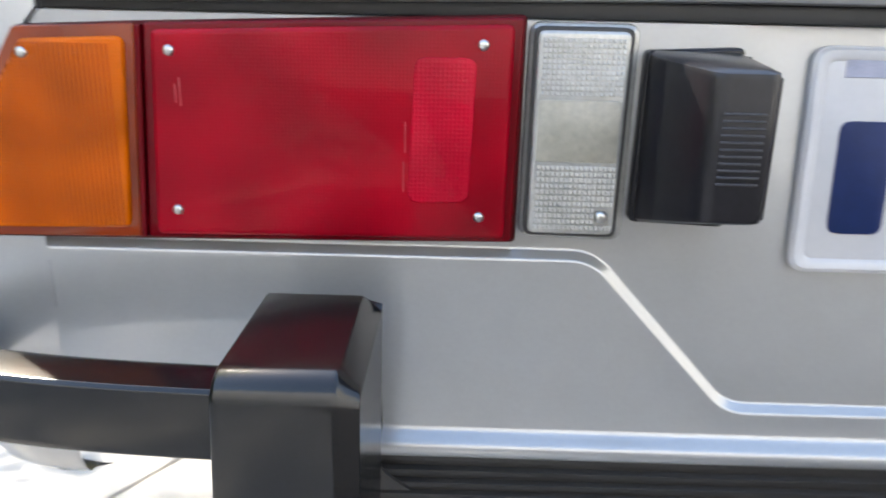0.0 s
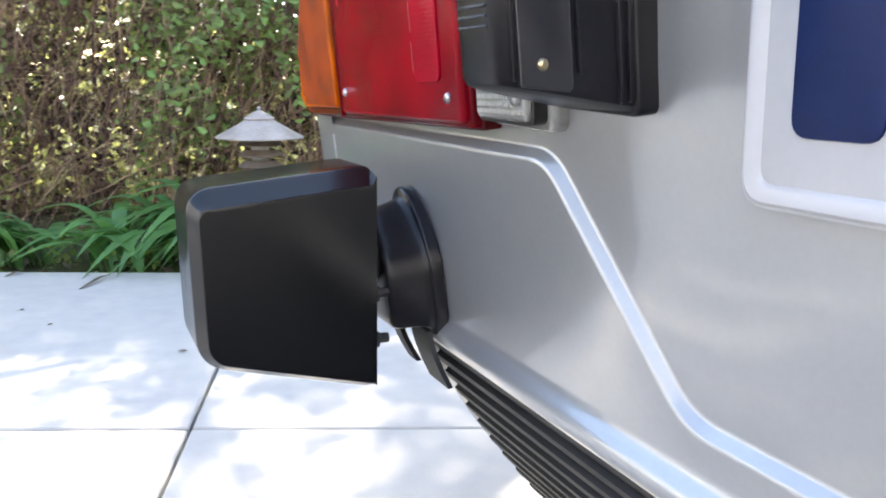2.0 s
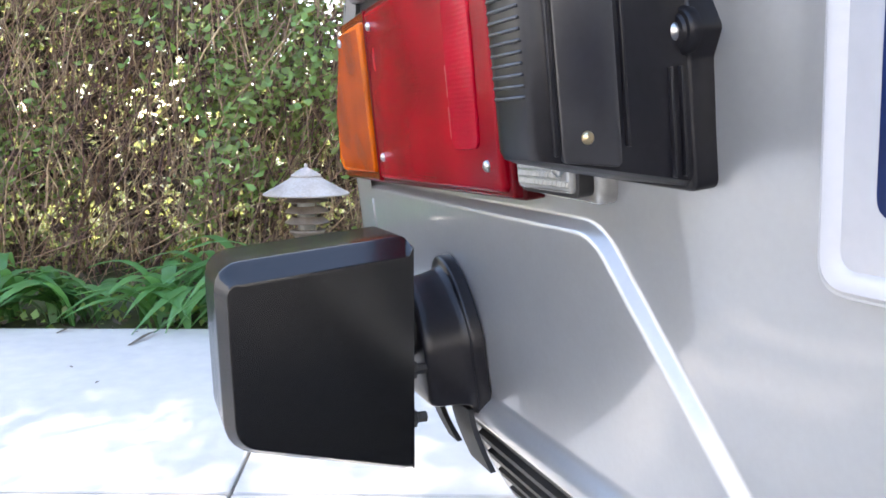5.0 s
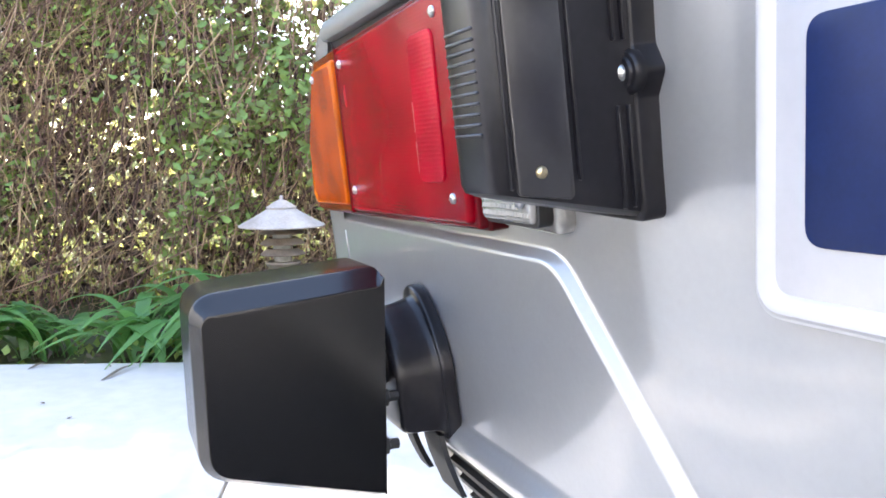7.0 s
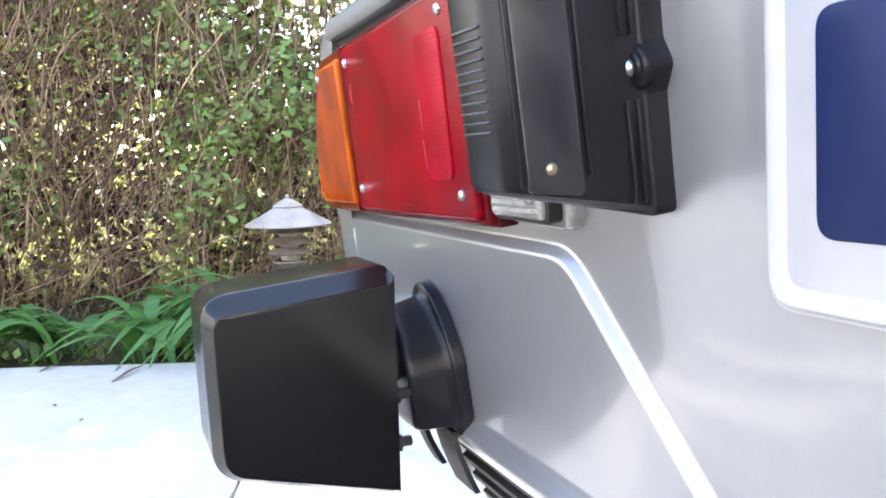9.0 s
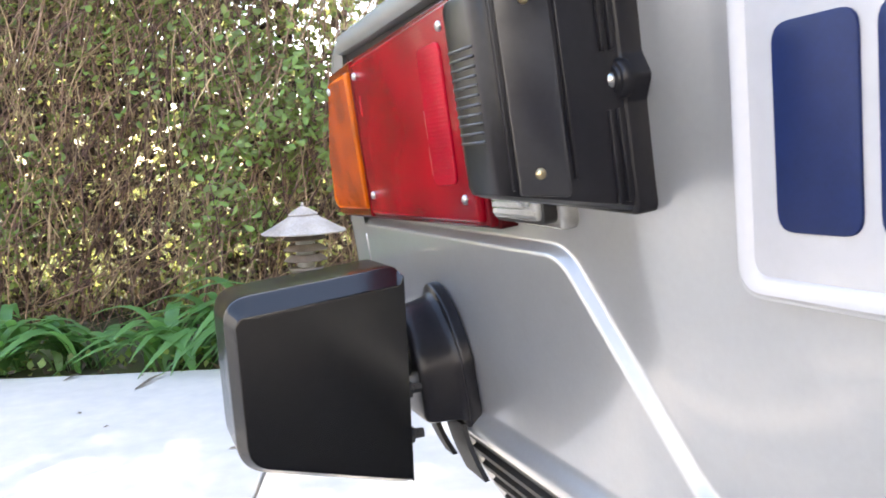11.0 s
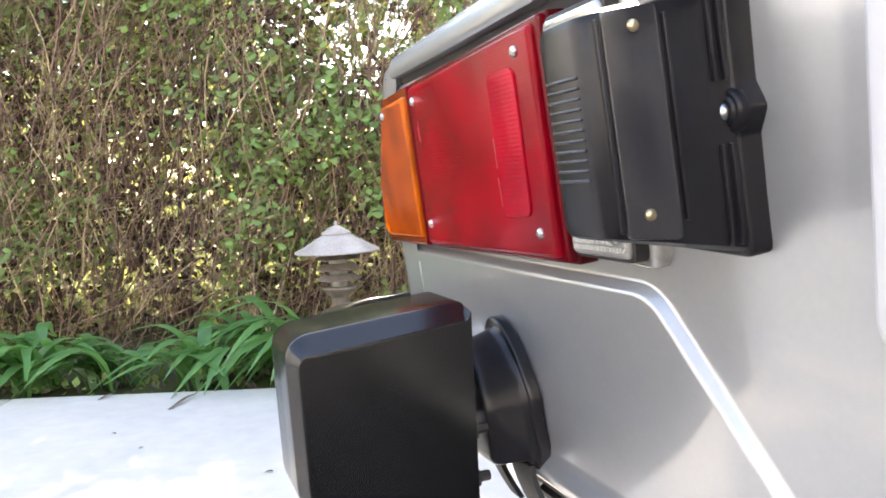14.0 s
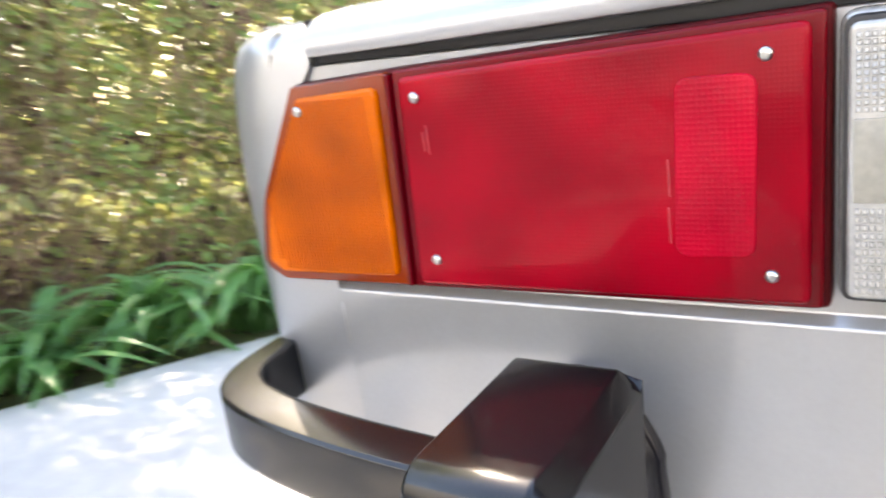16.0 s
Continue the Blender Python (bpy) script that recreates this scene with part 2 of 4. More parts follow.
def box(x0, x1, y0, y1, z0, z1, bevel=0.0, segs=2, bm=None):
    bm = bm or bmesh.new()
    made = bmesh.ops.create_cube(bm, size=1.0, matrix=Matrix.Translation(((x0 + x1) / 2, (y0 + y1) / 2, (z0 + z1) / 2)) @ Matrix.Diagonal((x1 - x0, y1 - y0, z1 - z0, 1)))
    if bevel:
        edges = {e for v in made["verts"] for e in v.link_edges}
        bmesh.ops.bevel(bm, geom=list(edges), offset=bevel, segments=segs, profile=0.5, affect="EDGES")
    return bm


def sheet(rows, bm=None, close=False):
    """A skin over rows of points."""
    bm = bm or bmesh.new()
    vs = [[bm.verts.new(p) for p in row] for row in rows]
    for r0, r1 in zip(vs, vs[1:]):
        n = len(r0)
        for i in range(n if close else n - 1):
            bm.faces.new((r0[i], r0[(i + 1) % n], r1[(i + 1) % n], r1[i]))
    return bm


def lathe(profile, centre, sides=32, bm=None):
    """A turned body: pairs of radius and height about an upright axis."""
    rows = [[(centre[0] + r * math.cos(2 * math.pi * k / sides), centre[1] + r * math.sin(2 * math.pi * k / sides), centre[2] + z)
             for k in range(sides)] for r, z in profile]
    return sheet(rows, bm, close=True)


def sweep(path, section, bm=None, caps=True):
    """A section (across, up) drawn along a level path."""
    rows = []
    for i, p in enumerate(path):
        a, b = Vector(path[max(i - 1, 0)]), Vector(path[min(i + 1, len(path) - 1)])
        t = (b - a).normalized()
        side = Vector((t.y, -t.x, 0))
        rows.append([tuple(Vector(p) + side * u + Vector((0, 0, w))) for u, w in section])
    bm = sheet(rows, bm, close=True)
    if caps:
        bm.verts.ensure_lookup_table()
        n = len(section)
        bm.faces.new(bm.verts[:n])
        bm.faces.new(bm.verts[-n:])
    return bm


def smooth_step(v):
    v = min(1.0, max(0.0, v))
    return v * v * (3 - 2 * v)


def screw(parent, x, d, h, radius=0.0042, mat=None, facing="y", m=PANEL, label="chrome cross-head screw"):
    """A domed screw head with a cross slot."""
    bm = bmesh.new()
    rows = []
    for r, z in ((1.0, 0.0), (0.98, 0.25), (0.8, 0.5), (0.5, 0.66), (0.16, 0.7)):
        rows.append([(r * radius * math.cos(k * math.pi / 8), z * radius, r * radius * math.sin(k * math.pi / 8)) for k in range(16)])
    sheet([[(p[0], -p[1], p[2]) for p in row] for row in rows], bm, close=True)
    bm.verts.ensure_lookup_table()
    bm.faces.new(bm.verts[-16:])
    s = radius
    for a, b in ((0.5, 0.1), (0.1, 0.5)):
        box(-a * s, a * s, -0.73 * s, -0.69 * s, -b * s, b * s, bm=bm)
    turn = Matrix.Rotation(radians(90), 4, "Z") if facing == "x" else IDENT
    return part("screw", bm, mat or chrome, parent, label, m @ Matrix.Translation((x, d, h)) @ turn @ Matrix.Rotation(x * 37, 4, "Y"))


# ---- ground and paving ----
E_S, E_N = Vector((0.398, 0.917, 0)), Vector((-0.917, 0.398, 0))   # along the paving's edge, and across it towards the hedge
EDGE = 1.735


def bed(s, n, z=0.0):
    return E_S * s + E_N * n + Vector((0, 0, z))


bm = bmesh.new()
rings = [0.0, 1, 2, 3, 4, 6, 9, 14, 25, 60, 150, 400, 1000]
prev = [bm.verts.new((0, 0, -0.045))]
for r in rings[1:]:
    ring = []
    for k in range(48):
        a = 2 * math.pi * k / 48
        p = Vector((r * math.cos(a), r * math.sin(a), -0.045))
        if p.dot(E_N) > EDGE + 0.1:
            p.z += 0.02 + 0.03 * noise.noise(p * 1.7)
        ring.append(bm.verts.new(p))
    for k in range(48):
        if len(prev) == 1:
            bm.faces.new((prev[0], ring[k], ring[(k + 1) % 48]))
        else:
            bm.faces.new((prev[k], ring[k], ring[(k + 1) % 48], prev[(k + 1) % 48]))
    prev = ring
ground = solo("ground", bm, soil, (0, 0, -0.045), "brown soil and lawn ground around the paving", "ground", kind="structure")

# Dark ground out of view, added so the black bumper reflects something dark.
asphalt = material("unseen_dark_asphalt", (0.05, 0.05, 0.052), 0.9, bump=0.6, bump_scale=180, vary=0.3, vary_scale=2.5)
bm = box(-11.0, 11.0, -11.0, -0.548, -0.04, -0.006, 0.002, 1)
bm.transform(Matrix(((E_S.x, E_N.x, 0, 0), (E_S.y, E_N.y, 0, 0), (0, 0, 1, 0), (0, 0, 0, 1))))
solo("road", bm, asphalt, bed(0, -3.0, -0.04), "dark asphalt ground beside the slabs, unseen, added to darken the bumper's reflections", "road", kind="structure", smooth=False)

# plain unseen walls behind the camera, added to close the yard and bounce light
white_render = material("white_render", (0.684, 0.666, 0.63), 0.9, bump=0.4, bump_scale=60, vary=0.08, vary_scale=1.2)
solo("bounce_wall_east", box(8.0, 8.25, -5.0, 14.0, -0.045, 5.0, 0.01), white_render, (8.1, 4.0, -0.045), "plain white rendered wall, unseen, added to bounce sunlight onto the car", "wall", kind="structure")
pale_render = material("pale_render", (0.70, 0.71, 0.725), 0.9, bump=0.4, bump_scale=60, vary=0.10, vary_scale=1.2)
solo("bounce_wall_south", box(-9.0, 7.99, -3.45, -3.2, -0.045, 2.2, 0.01), pale_render, (0, -3.3, -0.045), "plain pale rendered wall, unseen, added to brighten the rear panel", "wall", kind="structure")

# ---- the car ----
car = thing("car", (0.585, 0.9, 0.0), "silver saloon car with black overrider bumper, parked on pale concrete", "car")
MID = 0.585


def step_path():
    """The pressed step across the panel: level below the lights, down beside them, level below the plate, and back."""
    half = [Vector(p) for p in ((-0.135, -0.0315), (0.2835, -0.0315), (0.3905, -0.1475), (MID, -0.1475))]
    pts = [half[0]]
    for i in (1, 2):
        p, u, v = half[i], (half[i - 1] - half[i]).normalized(), (half[i + 1] - half[i]).normalized()
        a, b = p + u * 0.017, p + v * 0.017
        prev = pts[-1]
        for k in range(1, 13):
            pts.append(prev.lerp(a, k / 12))
        for k in range(1, 13):
            f = k / 12
            pts.append(a.lerp(p, f).lerp(p.lerp(b, f), f))
    last = pts[-1]
    for k in range(1, 11):
        pts.append(last.lerp(half[3], k / 10))
    return pts + [Vector((2 * MID - p.x, p.y)) for p in pts[-2::-1]]


step = step_path()
UPPER_D, LOWER_D = 0.021, 0.0145
# across the ledge: offset towards the recess, depth; a straight slope of 48 degrees between two fillets
cross, BEND, FILLET = [], radians(48), 0.0036
run = FILLET * math.sin(BEND) + ((UPPER_D - LOWER_D) / 2 - FILLET * (1 - math.cos(BEND))) / math.tan(BEND)
for k in range(7):
    a = BEND * k / 6
    cross.append((run - FILLET * math.sin(a), UPPER_D - FILLET * (1 - math.cos(a))))
for k in range(6, -1, -1):
    a = BEND * k / 6
    cross.append((-run + FILLET * math.sin(a), LOWER_D + FILLET * (1 - math.cos(a))))
cross = [(0.0075, UPPER_D)] + cross + [(-0.0075, LOWER_D)]
lip = ((-0.167, 0.0145), (-0.1695, 0.0139), (-0.172, 0.0120), (-0.174, 0.0095), (-0.176, 0.0070), (-0.178, 0.0050), (-0.180, 0.0040), (-0.184, 0.0038), (-0.1875, 0.0046), (-0.1900, 0.0070), (-0.191, 0.011), (-0.191, 0.03))
columns = []
for i, p in enumerate(step):
    t = (step[min(i + 1, len(step) - 1)] - step[max(i - 1, 0)]).normalized()
    nrm = Vector((-t.y, t.x))
    sunk = smooth_step((min(p.x, 2 * MID - p.x) - 0.345) / 0.075)          # the bay for the number plate
    col = [(p.x, 0.05, 0.1278), (p.x, 0.0245 + 0.0159 * sunk, 0.128), (p.x, UPPER_D + 0.0159 * sunk, 0.1265)]
    for h in (0.121, 0.09, 0.06, 0.03, 0.0):
        col.append((p.x, UPPER_D + sunk * (0.0066 + 0.0735 * h), h))
    top_h = p.y + nrm.y * 0.0075
    for f in (0.25, 0.5, 0.75):
        col.append((p.x, UPPER_D + sunk * 0.0066 * (1 - f), min(0.0, top_h) * f))
    col += [(p.x + nrm.x * o, d, p.y + nrm.y * o) for o, d in cross]
    col += [(p.x, d, h) for h, d in lip]
    columns.append(col)
part("rear_panel", sheet(columns), silver, car, m=PANEL)
box_seam = box(-0.1022, -0.1006, 0.0132, 0.018, -0.080, -0.044, 0.0005, 1)
part("weld_seam", box_seam, silver, car, m=PANEL)

# corner of the wing, wrapping into the side
rows = []
wing_profile = [(-0.235, 0.05, 0.04), (-0.23, 0.025, 0.02), (-0.22, 0.015, 0.012), (-0.19, 0.004, 0.003), (-0.15, 0.0, 0.0), (-0.05, 0.0, 0.0), (0.0, 0.0, 0.0),
                (0.05, 0.002, 0.0), (0.09, 0.006, 0.001), (0.115, 0.010, 0.002), (0.1275, 0.013, 0.003), (0.138, 0.017, 0.004), (0.145, 0.021, 0.006), (0.150, 0.026, 0.010),
                (0.1535, 0.031, 0.017), (0.1555, 0.036, 0.028), (0.156, 0.04, 0.045)]
for h, side_in, rear_in in wing_profile:
    rear, left = 0.0142 + rear_in, -0.225 + side_in
    cx = left + 0.085
    row = [(-0.1012 if h < 0.12 else -0.0905, rear, h), (-0.125, rear, h)]
    for k in range(15):
        a = radians(-90 - 90 * k / 14)
        row.append((cx + 0.085 * math.cos(a), rear + 0.085 + 0.085 * math.sin(a), h))
    for d in (0.2, 0.4, 0.7, 1.1, 1.6, 2.6, 3.8):
        row.append((left - 0.012 * min(d, 0.7), d, h))
    rows.append(row)
part("left_wing", sheet(rows), silver, car, m=PANEL)
rows_r = [[(2 * MID - x, d, h) for x, d, h in row] for row in rows]
part("right_wing", sheet(rows_r), silver, car, m=PANEL)
part("wing_top", slab(rounded([(-0.184, 0.0575), (-0.0905, 0.0575), (-0.0905, 1.6), (-0.192, 1.6)], [0.08, 0.001, 0.001, 0.001], 8), 0.1563, 0.146, 0.0005, 1), silver, car,
     m=PANEL @ Matrix(((1, 0, 0, 0), (0, 0, 1, 0), (0, 1, 0, 0), (0, 0, 0, 1))))

# boot lid with its rolled lip
lid = [(0.06, 0.139), (0.006, 0.1395), (0.002, 0.141), (0.0, 0.145), (0.0, 0.152), (0.004, 0.162), (0.012, 0.170), (0.026, 0.175), (0.06, 0.179), (0.15, 0.181), (0.34, 0.176), (0.55, 0.166), (0.55, 0.12)]
lid_xs = [-0.0865, -0.085, -0.08, -0.06] + [0.1 * k for k in range(12)] + [2 * MID + 0.0565, 2 * MID + 0.0865]
def lid_drop(x):
    """The lid's edge comes down a little towards its corners."""
    return 0.0065 * (1 - smooth_step((min(x, 2 * MID - x) + 0.09) / 0.5))


part("boot_lid", sheet([[(x, d + 0.010 + (0.002 if x == -0.0865 else 0), 0.139 - lid_drop(x) + (h - 0.139) * (1 - 36 * lid_drop(x)) if h < 0.2 else h) for d, h in lid] for x in lid_xs]), silver, car, m=PANEL)
# Black strips set into the gaps below and beside the lid as their shade.
part("boot_gap_shade", box(-0.086, 2 * MID + 0.086, 0.021, 0.05, 0.1275, 0.1392, 0.002), dark_gap, car, "black strip for the shade in the boot lid's gap", PANEL)
part("lid_gap", box(-0.0907, -0.0862, 0.0215, 0.54, 0.127, 0.1572), dark_gap, car, m=PANEL)
part("rear_deck", box(-0.12, 2 * MID + 0.12, 0.562, 3.78, 0.06, 0.13, 0.01), silver, car, m=PANEL)
part("underbody", box(0.08, 2 * MID + 0.12, 0.35, 3.6, 0.25, 0.32, 0.01), black_rubber, car)

# ribbed black insert below the lip, and the valance beside it
rows = []
for k in range(61):
    f = k / 60
    h = -0.191 - 0.132 * f
    d = 0.009 + 0.055 * f ** 1.5 + (0.0045 if (k // 3) % 2 else 0.0)
    left = 0.104 + 0.068 * f
    rows.append([(left, d, h), (0.3, d, h), (0.6, d, h), (2 * MID - left, d, h)])
part("ribbed_valance", sheet(rows), black_rubber, car, "black ribbed lower valance insert", PANEL, smooth=False)
rows = []
for k in range(9):
    f = k / 8
    h = -0.191 - 0.112 * f
    d = 0.0095 + 0.046 * f ** 1.5
    right = 0.1045 + 0.058 * f
    deep = 0.03 + 0.16 * f
    rows.append([(0.035, deep + 0.02, h), (0.06, deep * 0.8, h), (right - 0.014, d + 0.012, h), (right - 0.005, d - 0.001, h), (right - 0.002, d - 0.002, h), (right, d + 0.001, h), (right, d + 0.03, h)])
part("lower_corner", sheet(rows), silver, car, m=PANEL)

# ---- wheels (they carry the car) ----
for wx in (-0.10, 2 * MID + 0.10):
    s = 1 if wx < 0 else -1
    wheel = part("wheel", lathe([(0.05, -0.09), (0.29, -0.09), (0.31, -0.06), (0.31, 0.06), (0.29, 0.09), (0.05, 0.09)], (0, 0, 0), 40), tyre_mat, car, "black road tyre and steel wheel",
                 Matrix.Translation((wx + 0.03 * s, 1.05, 0.31)) @ Matrix.Rotation(radians(90), 4, "Y"))
    part("rim", lathe([(0.0, -0.07), (0.09, -0.07), (0.12, -0.05), (0.18, -0.05), (0.19, -0.092)], (0, 0, 0), 40), chrome, wheel, "steel wheel rim",
         Matrix.Translation((wx + 0.03 * s, 1.05, 0.31)) @ Matrix.Rotation(radians(90 * s), 4, "Y"))

# ---- tail light ----
backing = rounded([(-0.161, -0.0135), (-0.143, -0.0255), (-0.02, -0.0245), (0.2275, -0.0205), (0.2285, 0.1303), (-0.02, 0.1212), (-0.1005, 0.1172), (-0.148, 0.038)], 0.004)
tail = part("tail_light", slab(backing, 0.0085, 0.035, 0.002), red_backing, car, "rectangular tail light with red and amber lenses", PANEL)
amber = rounded([(-0.0995, 0.1165), (-0.0205, 0.120), (-0.0285, -0.0215), (-0.142, -0.0235), (-0.1605, -0.0125), (-0.147, 0.038)], [0.005, 0.002, 0.002, 0.012, 0.01, 0.08])
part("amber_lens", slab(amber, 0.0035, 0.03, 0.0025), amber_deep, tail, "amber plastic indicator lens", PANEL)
inner = rounded([(-0.094, 0.109), (-0.0275, 0.112), (-0.0345, -0.0145), (-0.138, -0.0165), (-0.151, -0.0085), (-0.139, 0.038)], 0.006)
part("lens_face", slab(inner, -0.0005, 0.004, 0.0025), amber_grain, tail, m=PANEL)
for k in range(33):
    x = -0.138 + 0.0031 * k
    top_h = min(0.107, 0.038 + (x + 0.139) * 1.55) if x < -0.094 else 0.107
    bot = -0.013 if x > -0.134 else -0.006
    lift = 0.075 * (x + 0.03)
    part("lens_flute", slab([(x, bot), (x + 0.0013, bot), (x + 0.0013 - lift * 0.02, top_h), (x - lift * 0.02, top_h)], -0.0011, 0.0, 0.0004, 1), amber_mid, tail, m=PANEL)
red = rounded([(-0.0155, 0.1205), (0.2265, 0.1287), (0.2245, -0.0188), (-0.0235, -0.0222)], 0.003)
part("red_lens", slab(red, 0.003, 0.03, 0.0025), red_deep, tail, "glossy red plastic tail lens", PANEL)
inner = rounded([(-0.0095, 0.1165), (0.2205, 0.1245), (0.2190, -0.0155), (-0.0165, -0.0185)], 0.005)
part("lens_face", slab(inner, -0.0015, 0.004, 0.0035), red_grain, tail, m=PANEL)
refl = rounded([(0.1580, 0.1035), (0.1975, 0.1035), (0.1940, 0.0100), (0.1535, 0.0085)], 0.008)
part("reflector", slab(refl, -0.0032, -0.001, 0.0012), red_prism, tail, "raised red reflector block", PANEL)
pale_red = material("pale_red_lettering", (0.30, 0.012, 0.02), 0.3, vary=0.2, vary_scale=80)
for x, h0, h1 in ((0.0035, 0.071, 0.083), (0.0065, 0.069, 0.087), (0.1505, 0.016, 0.036), (0.1515, 0.042, 0.062)):
    part("lens_marking", box(x, x + 0.0011, -0.0018, 0.0, h0, h1, 0.0002, 1), pale_red, tail, "small moulded marking bar", PANEL)
part("lens_divider", slab([(-0.0198, 0.119), (-0.0165, 0.119), (-0.0242, -0.021), (-0.0278, -0.021)], 0.0005, 0.01, 0.0008, 1), red_deep, tail, m=PANEL)
for x, h in ((0.002, 0.104), (0.201, 0.1115), (0.0, 0.0), (0.2015, 0.0)):
    screw(tail, x, -0.0015, h, 0.0036)
screw(tail, -0.093, -0.0005, 0.1005, 0.0036)

# ---- reversing light ----
rim = rounded([(0.2305, 0.1262), (0.3015, 0.1262), (0.3005, -0.0185), (0.2295, -0.0165)], 0.009)
rev = part("reversing_light", slab(rim, 0.0115, 0.024, 0.004), clear_plastic, car, "clear ribbed reversing light with black gasket", PANEL)
gasket = rounded([(0.2332, 0.1238), (0.2963, 0.1238), (0.2945, -0.0135), (0.2322, -0.0128)], 0.006)
part("gasket", slab(gasket, 0.003, 0.02, 0.001, 2), black_rubber, rev, "thin black gasket", PANEL)
face = rounded([(0.2352, 0.1215), (0.2938, 0.1215), (0.2921, -0.0112), (0.2345, -0.0108)], 0.005)
part("clear_lens", slab(face, 0.0, 0.02, 0.0025), clear_plastic, rev, "clear ribbed plastic lens", PANEL)
for h0, h1 in ((0.081, 0.1175), (-0.008, 0.0365)):         # moulded prism cells above and below the frosted band
    bm = bmesh.new()
    for i in range(17):
        for j in range(11):
            x, h, w, t = 0.2383 + 0.00312 * i, h0 + (h1 - h0) * j / 11, 0.00285, (h1 - h0) / 11 * 0.9
            if x > 0.2775 and -0.004 < h < 0.0075:
                continue
            base = [bm.verts.new(p) for p in ((x, 0.0004, h), (x + w, 0.0004, h), (x + w, 0.0004, h + t), (x, 0.0004, h + t))]
            tip = [bm.verts.new(p) for p in ((x + w * 0.2, -0.0012, h + t * 0.25), (x + w * 0.7, -0.0012, h + t * 0.25), (x + w * 0.7, -0.0006, h + t * 0.8), (x + w * 0.2, -0.0006, h + t * 0.8))]
            bm.faces.new(tip)
            for q in range(4):
                bm.faces.new((base[q], base[(q + 1) % 4], tip[(q + 1) % 4], tip[q]))
    part("prism_grid", bm, clear_prism, rev, "grid of small clear prisms", PANEL, smooth=False)
part("frosted_block", box(0.2375, 0.2905, -0.001, 0.002, 0.0385, 0.0785, 0.001), frosted_plastic, rev, "frosted middle band", PANEL)
screw(rev, 0.283, -0.0005, 0.002, 0.0045)

# ---- number plate light ----
# Lighter black for the louvres: the ridges' highlights are put into the colour.
louvre_glint = material("glint_black_plastic", (0.03, 0.03, 0.035), 0.35, vary=0.3, vary_scale=60)
flange = rounded([(0.304, -0.004), (0.3695, -0.0065), (0.3690, 0.02), (0.3690, 0.046), (0.3735, 0.057), (0.3690, 0.068), (0.3690, 0.09), (0.3695, 0.113), (0.306, 0.110)], 0.005)
plamp = part("plate_light", slab(flange, 0.011, 0.0245, 0.002), black_gloss, car, "black plastic plate light with louvres and screws", PANEL)
prof0 = [(0.3075, 0.012), (0.3085, 0.000), (0.3150, -0.020), (0.3255, -0.044), (0.3280, -0.0495), (0.3310, -0.0540), (0.3355, -0.0568),
         (0.3400, -0.0574), (0.3600, -0.0574), (0.3645, -0.0568), (0.3675, -0.0548), (0.3690, -0.0515), (0.3694, -0.047), (0.3680, 0.012)]
rows = []
for f, grow in ((0.0, -0.004), (0.02, -0.001), (0.06, 0.0), (0.94, 0.0), (0.98, -0.001), (1.0, -0.004)):
    row = []
    for x, d in prof0:
        deep = (0.012 - d) / 0.068
        lo, hi = -0.004 + 0.017 * deep, 0.110 - 0.006 * deep
        row.append((x + (grow if x > 0.34 else -grow), d - grow * deep, lo + (hi - lo) * f))
    rows.append(row)
bm = sheet(rows)
bm.verts.ensure_lookup_table()
bm.faces.new(bm.verts[:len(prof0)])
bm.faces.new(bm.verts[-len(prof0):])
housing = part("housing", bm, black_gloss, plamp, "black moulded lamp housing", PANEL)
for k in range(11):
    h = 0.038 + 0.0041 * k
    part("louvre", box(0.3370, 0.3620, -0.0583, -0.0560, h, h + 0.0014, 0.0005, 1), louvre_glint, plamp, "thin black louvre ridge, lightened for its highlight", PANEL)
glass = rounded([(-0.0485, 0.0135), (-0.0225, 0.0085), (-0.0225, 0.1045), (-0.0485, 0.1025)], 0.003)
part("lamp_glass", slab(glass, 0.3703, 0.366, 0.0008, 2, axis="x"), smoked, plamp, "smoked plate lamp window", PANEL)
for d0 in (-0.0515, -0.0200):
    part("rib", box(0.366, 0.3706, d0, d0 + 0.0018, 0.016, 0.1, 0.0008, 2), black_gloss, plamp, m=PANEL)
for d0 in (0.0015, 0.0065):
    for h0, h1 in ((0.001, 0.044), (0.070, 0.108)):
        part("flange_ridge", box(0.3645, 0.3702, d0, d0 + 0.0016, h0, h1, 0.0007, 2), black_gloss, plamp, m=PANEL)
part("boss", lathe([(0.0098, 0.0), (0.0098, 0.0038), (0.0088, 0.0052), (0.0072, 0.0054), (0.0064, 0.0066), (0.0054, 0.0068), (0.0, 0.0068)], (0, 0, 0), 20), black_gloss, plamp,
     m=PANEL @ Matrix.Translation((0.3655, 0.0135, 0.057)) @ Matrix.Rotation(radians(90), 4, "X"))
screw(plamp, 0.3655, 0.0067, 0.057, 0.0044)
screw(plamp, 0.3703, -0.0375, 0.0215, 0.0026, brass, "x", label="brass screw")
screw(plamp, 0.3703, -0.0345, 0.0960, 0.0026, brass, "x", label="brass screw")

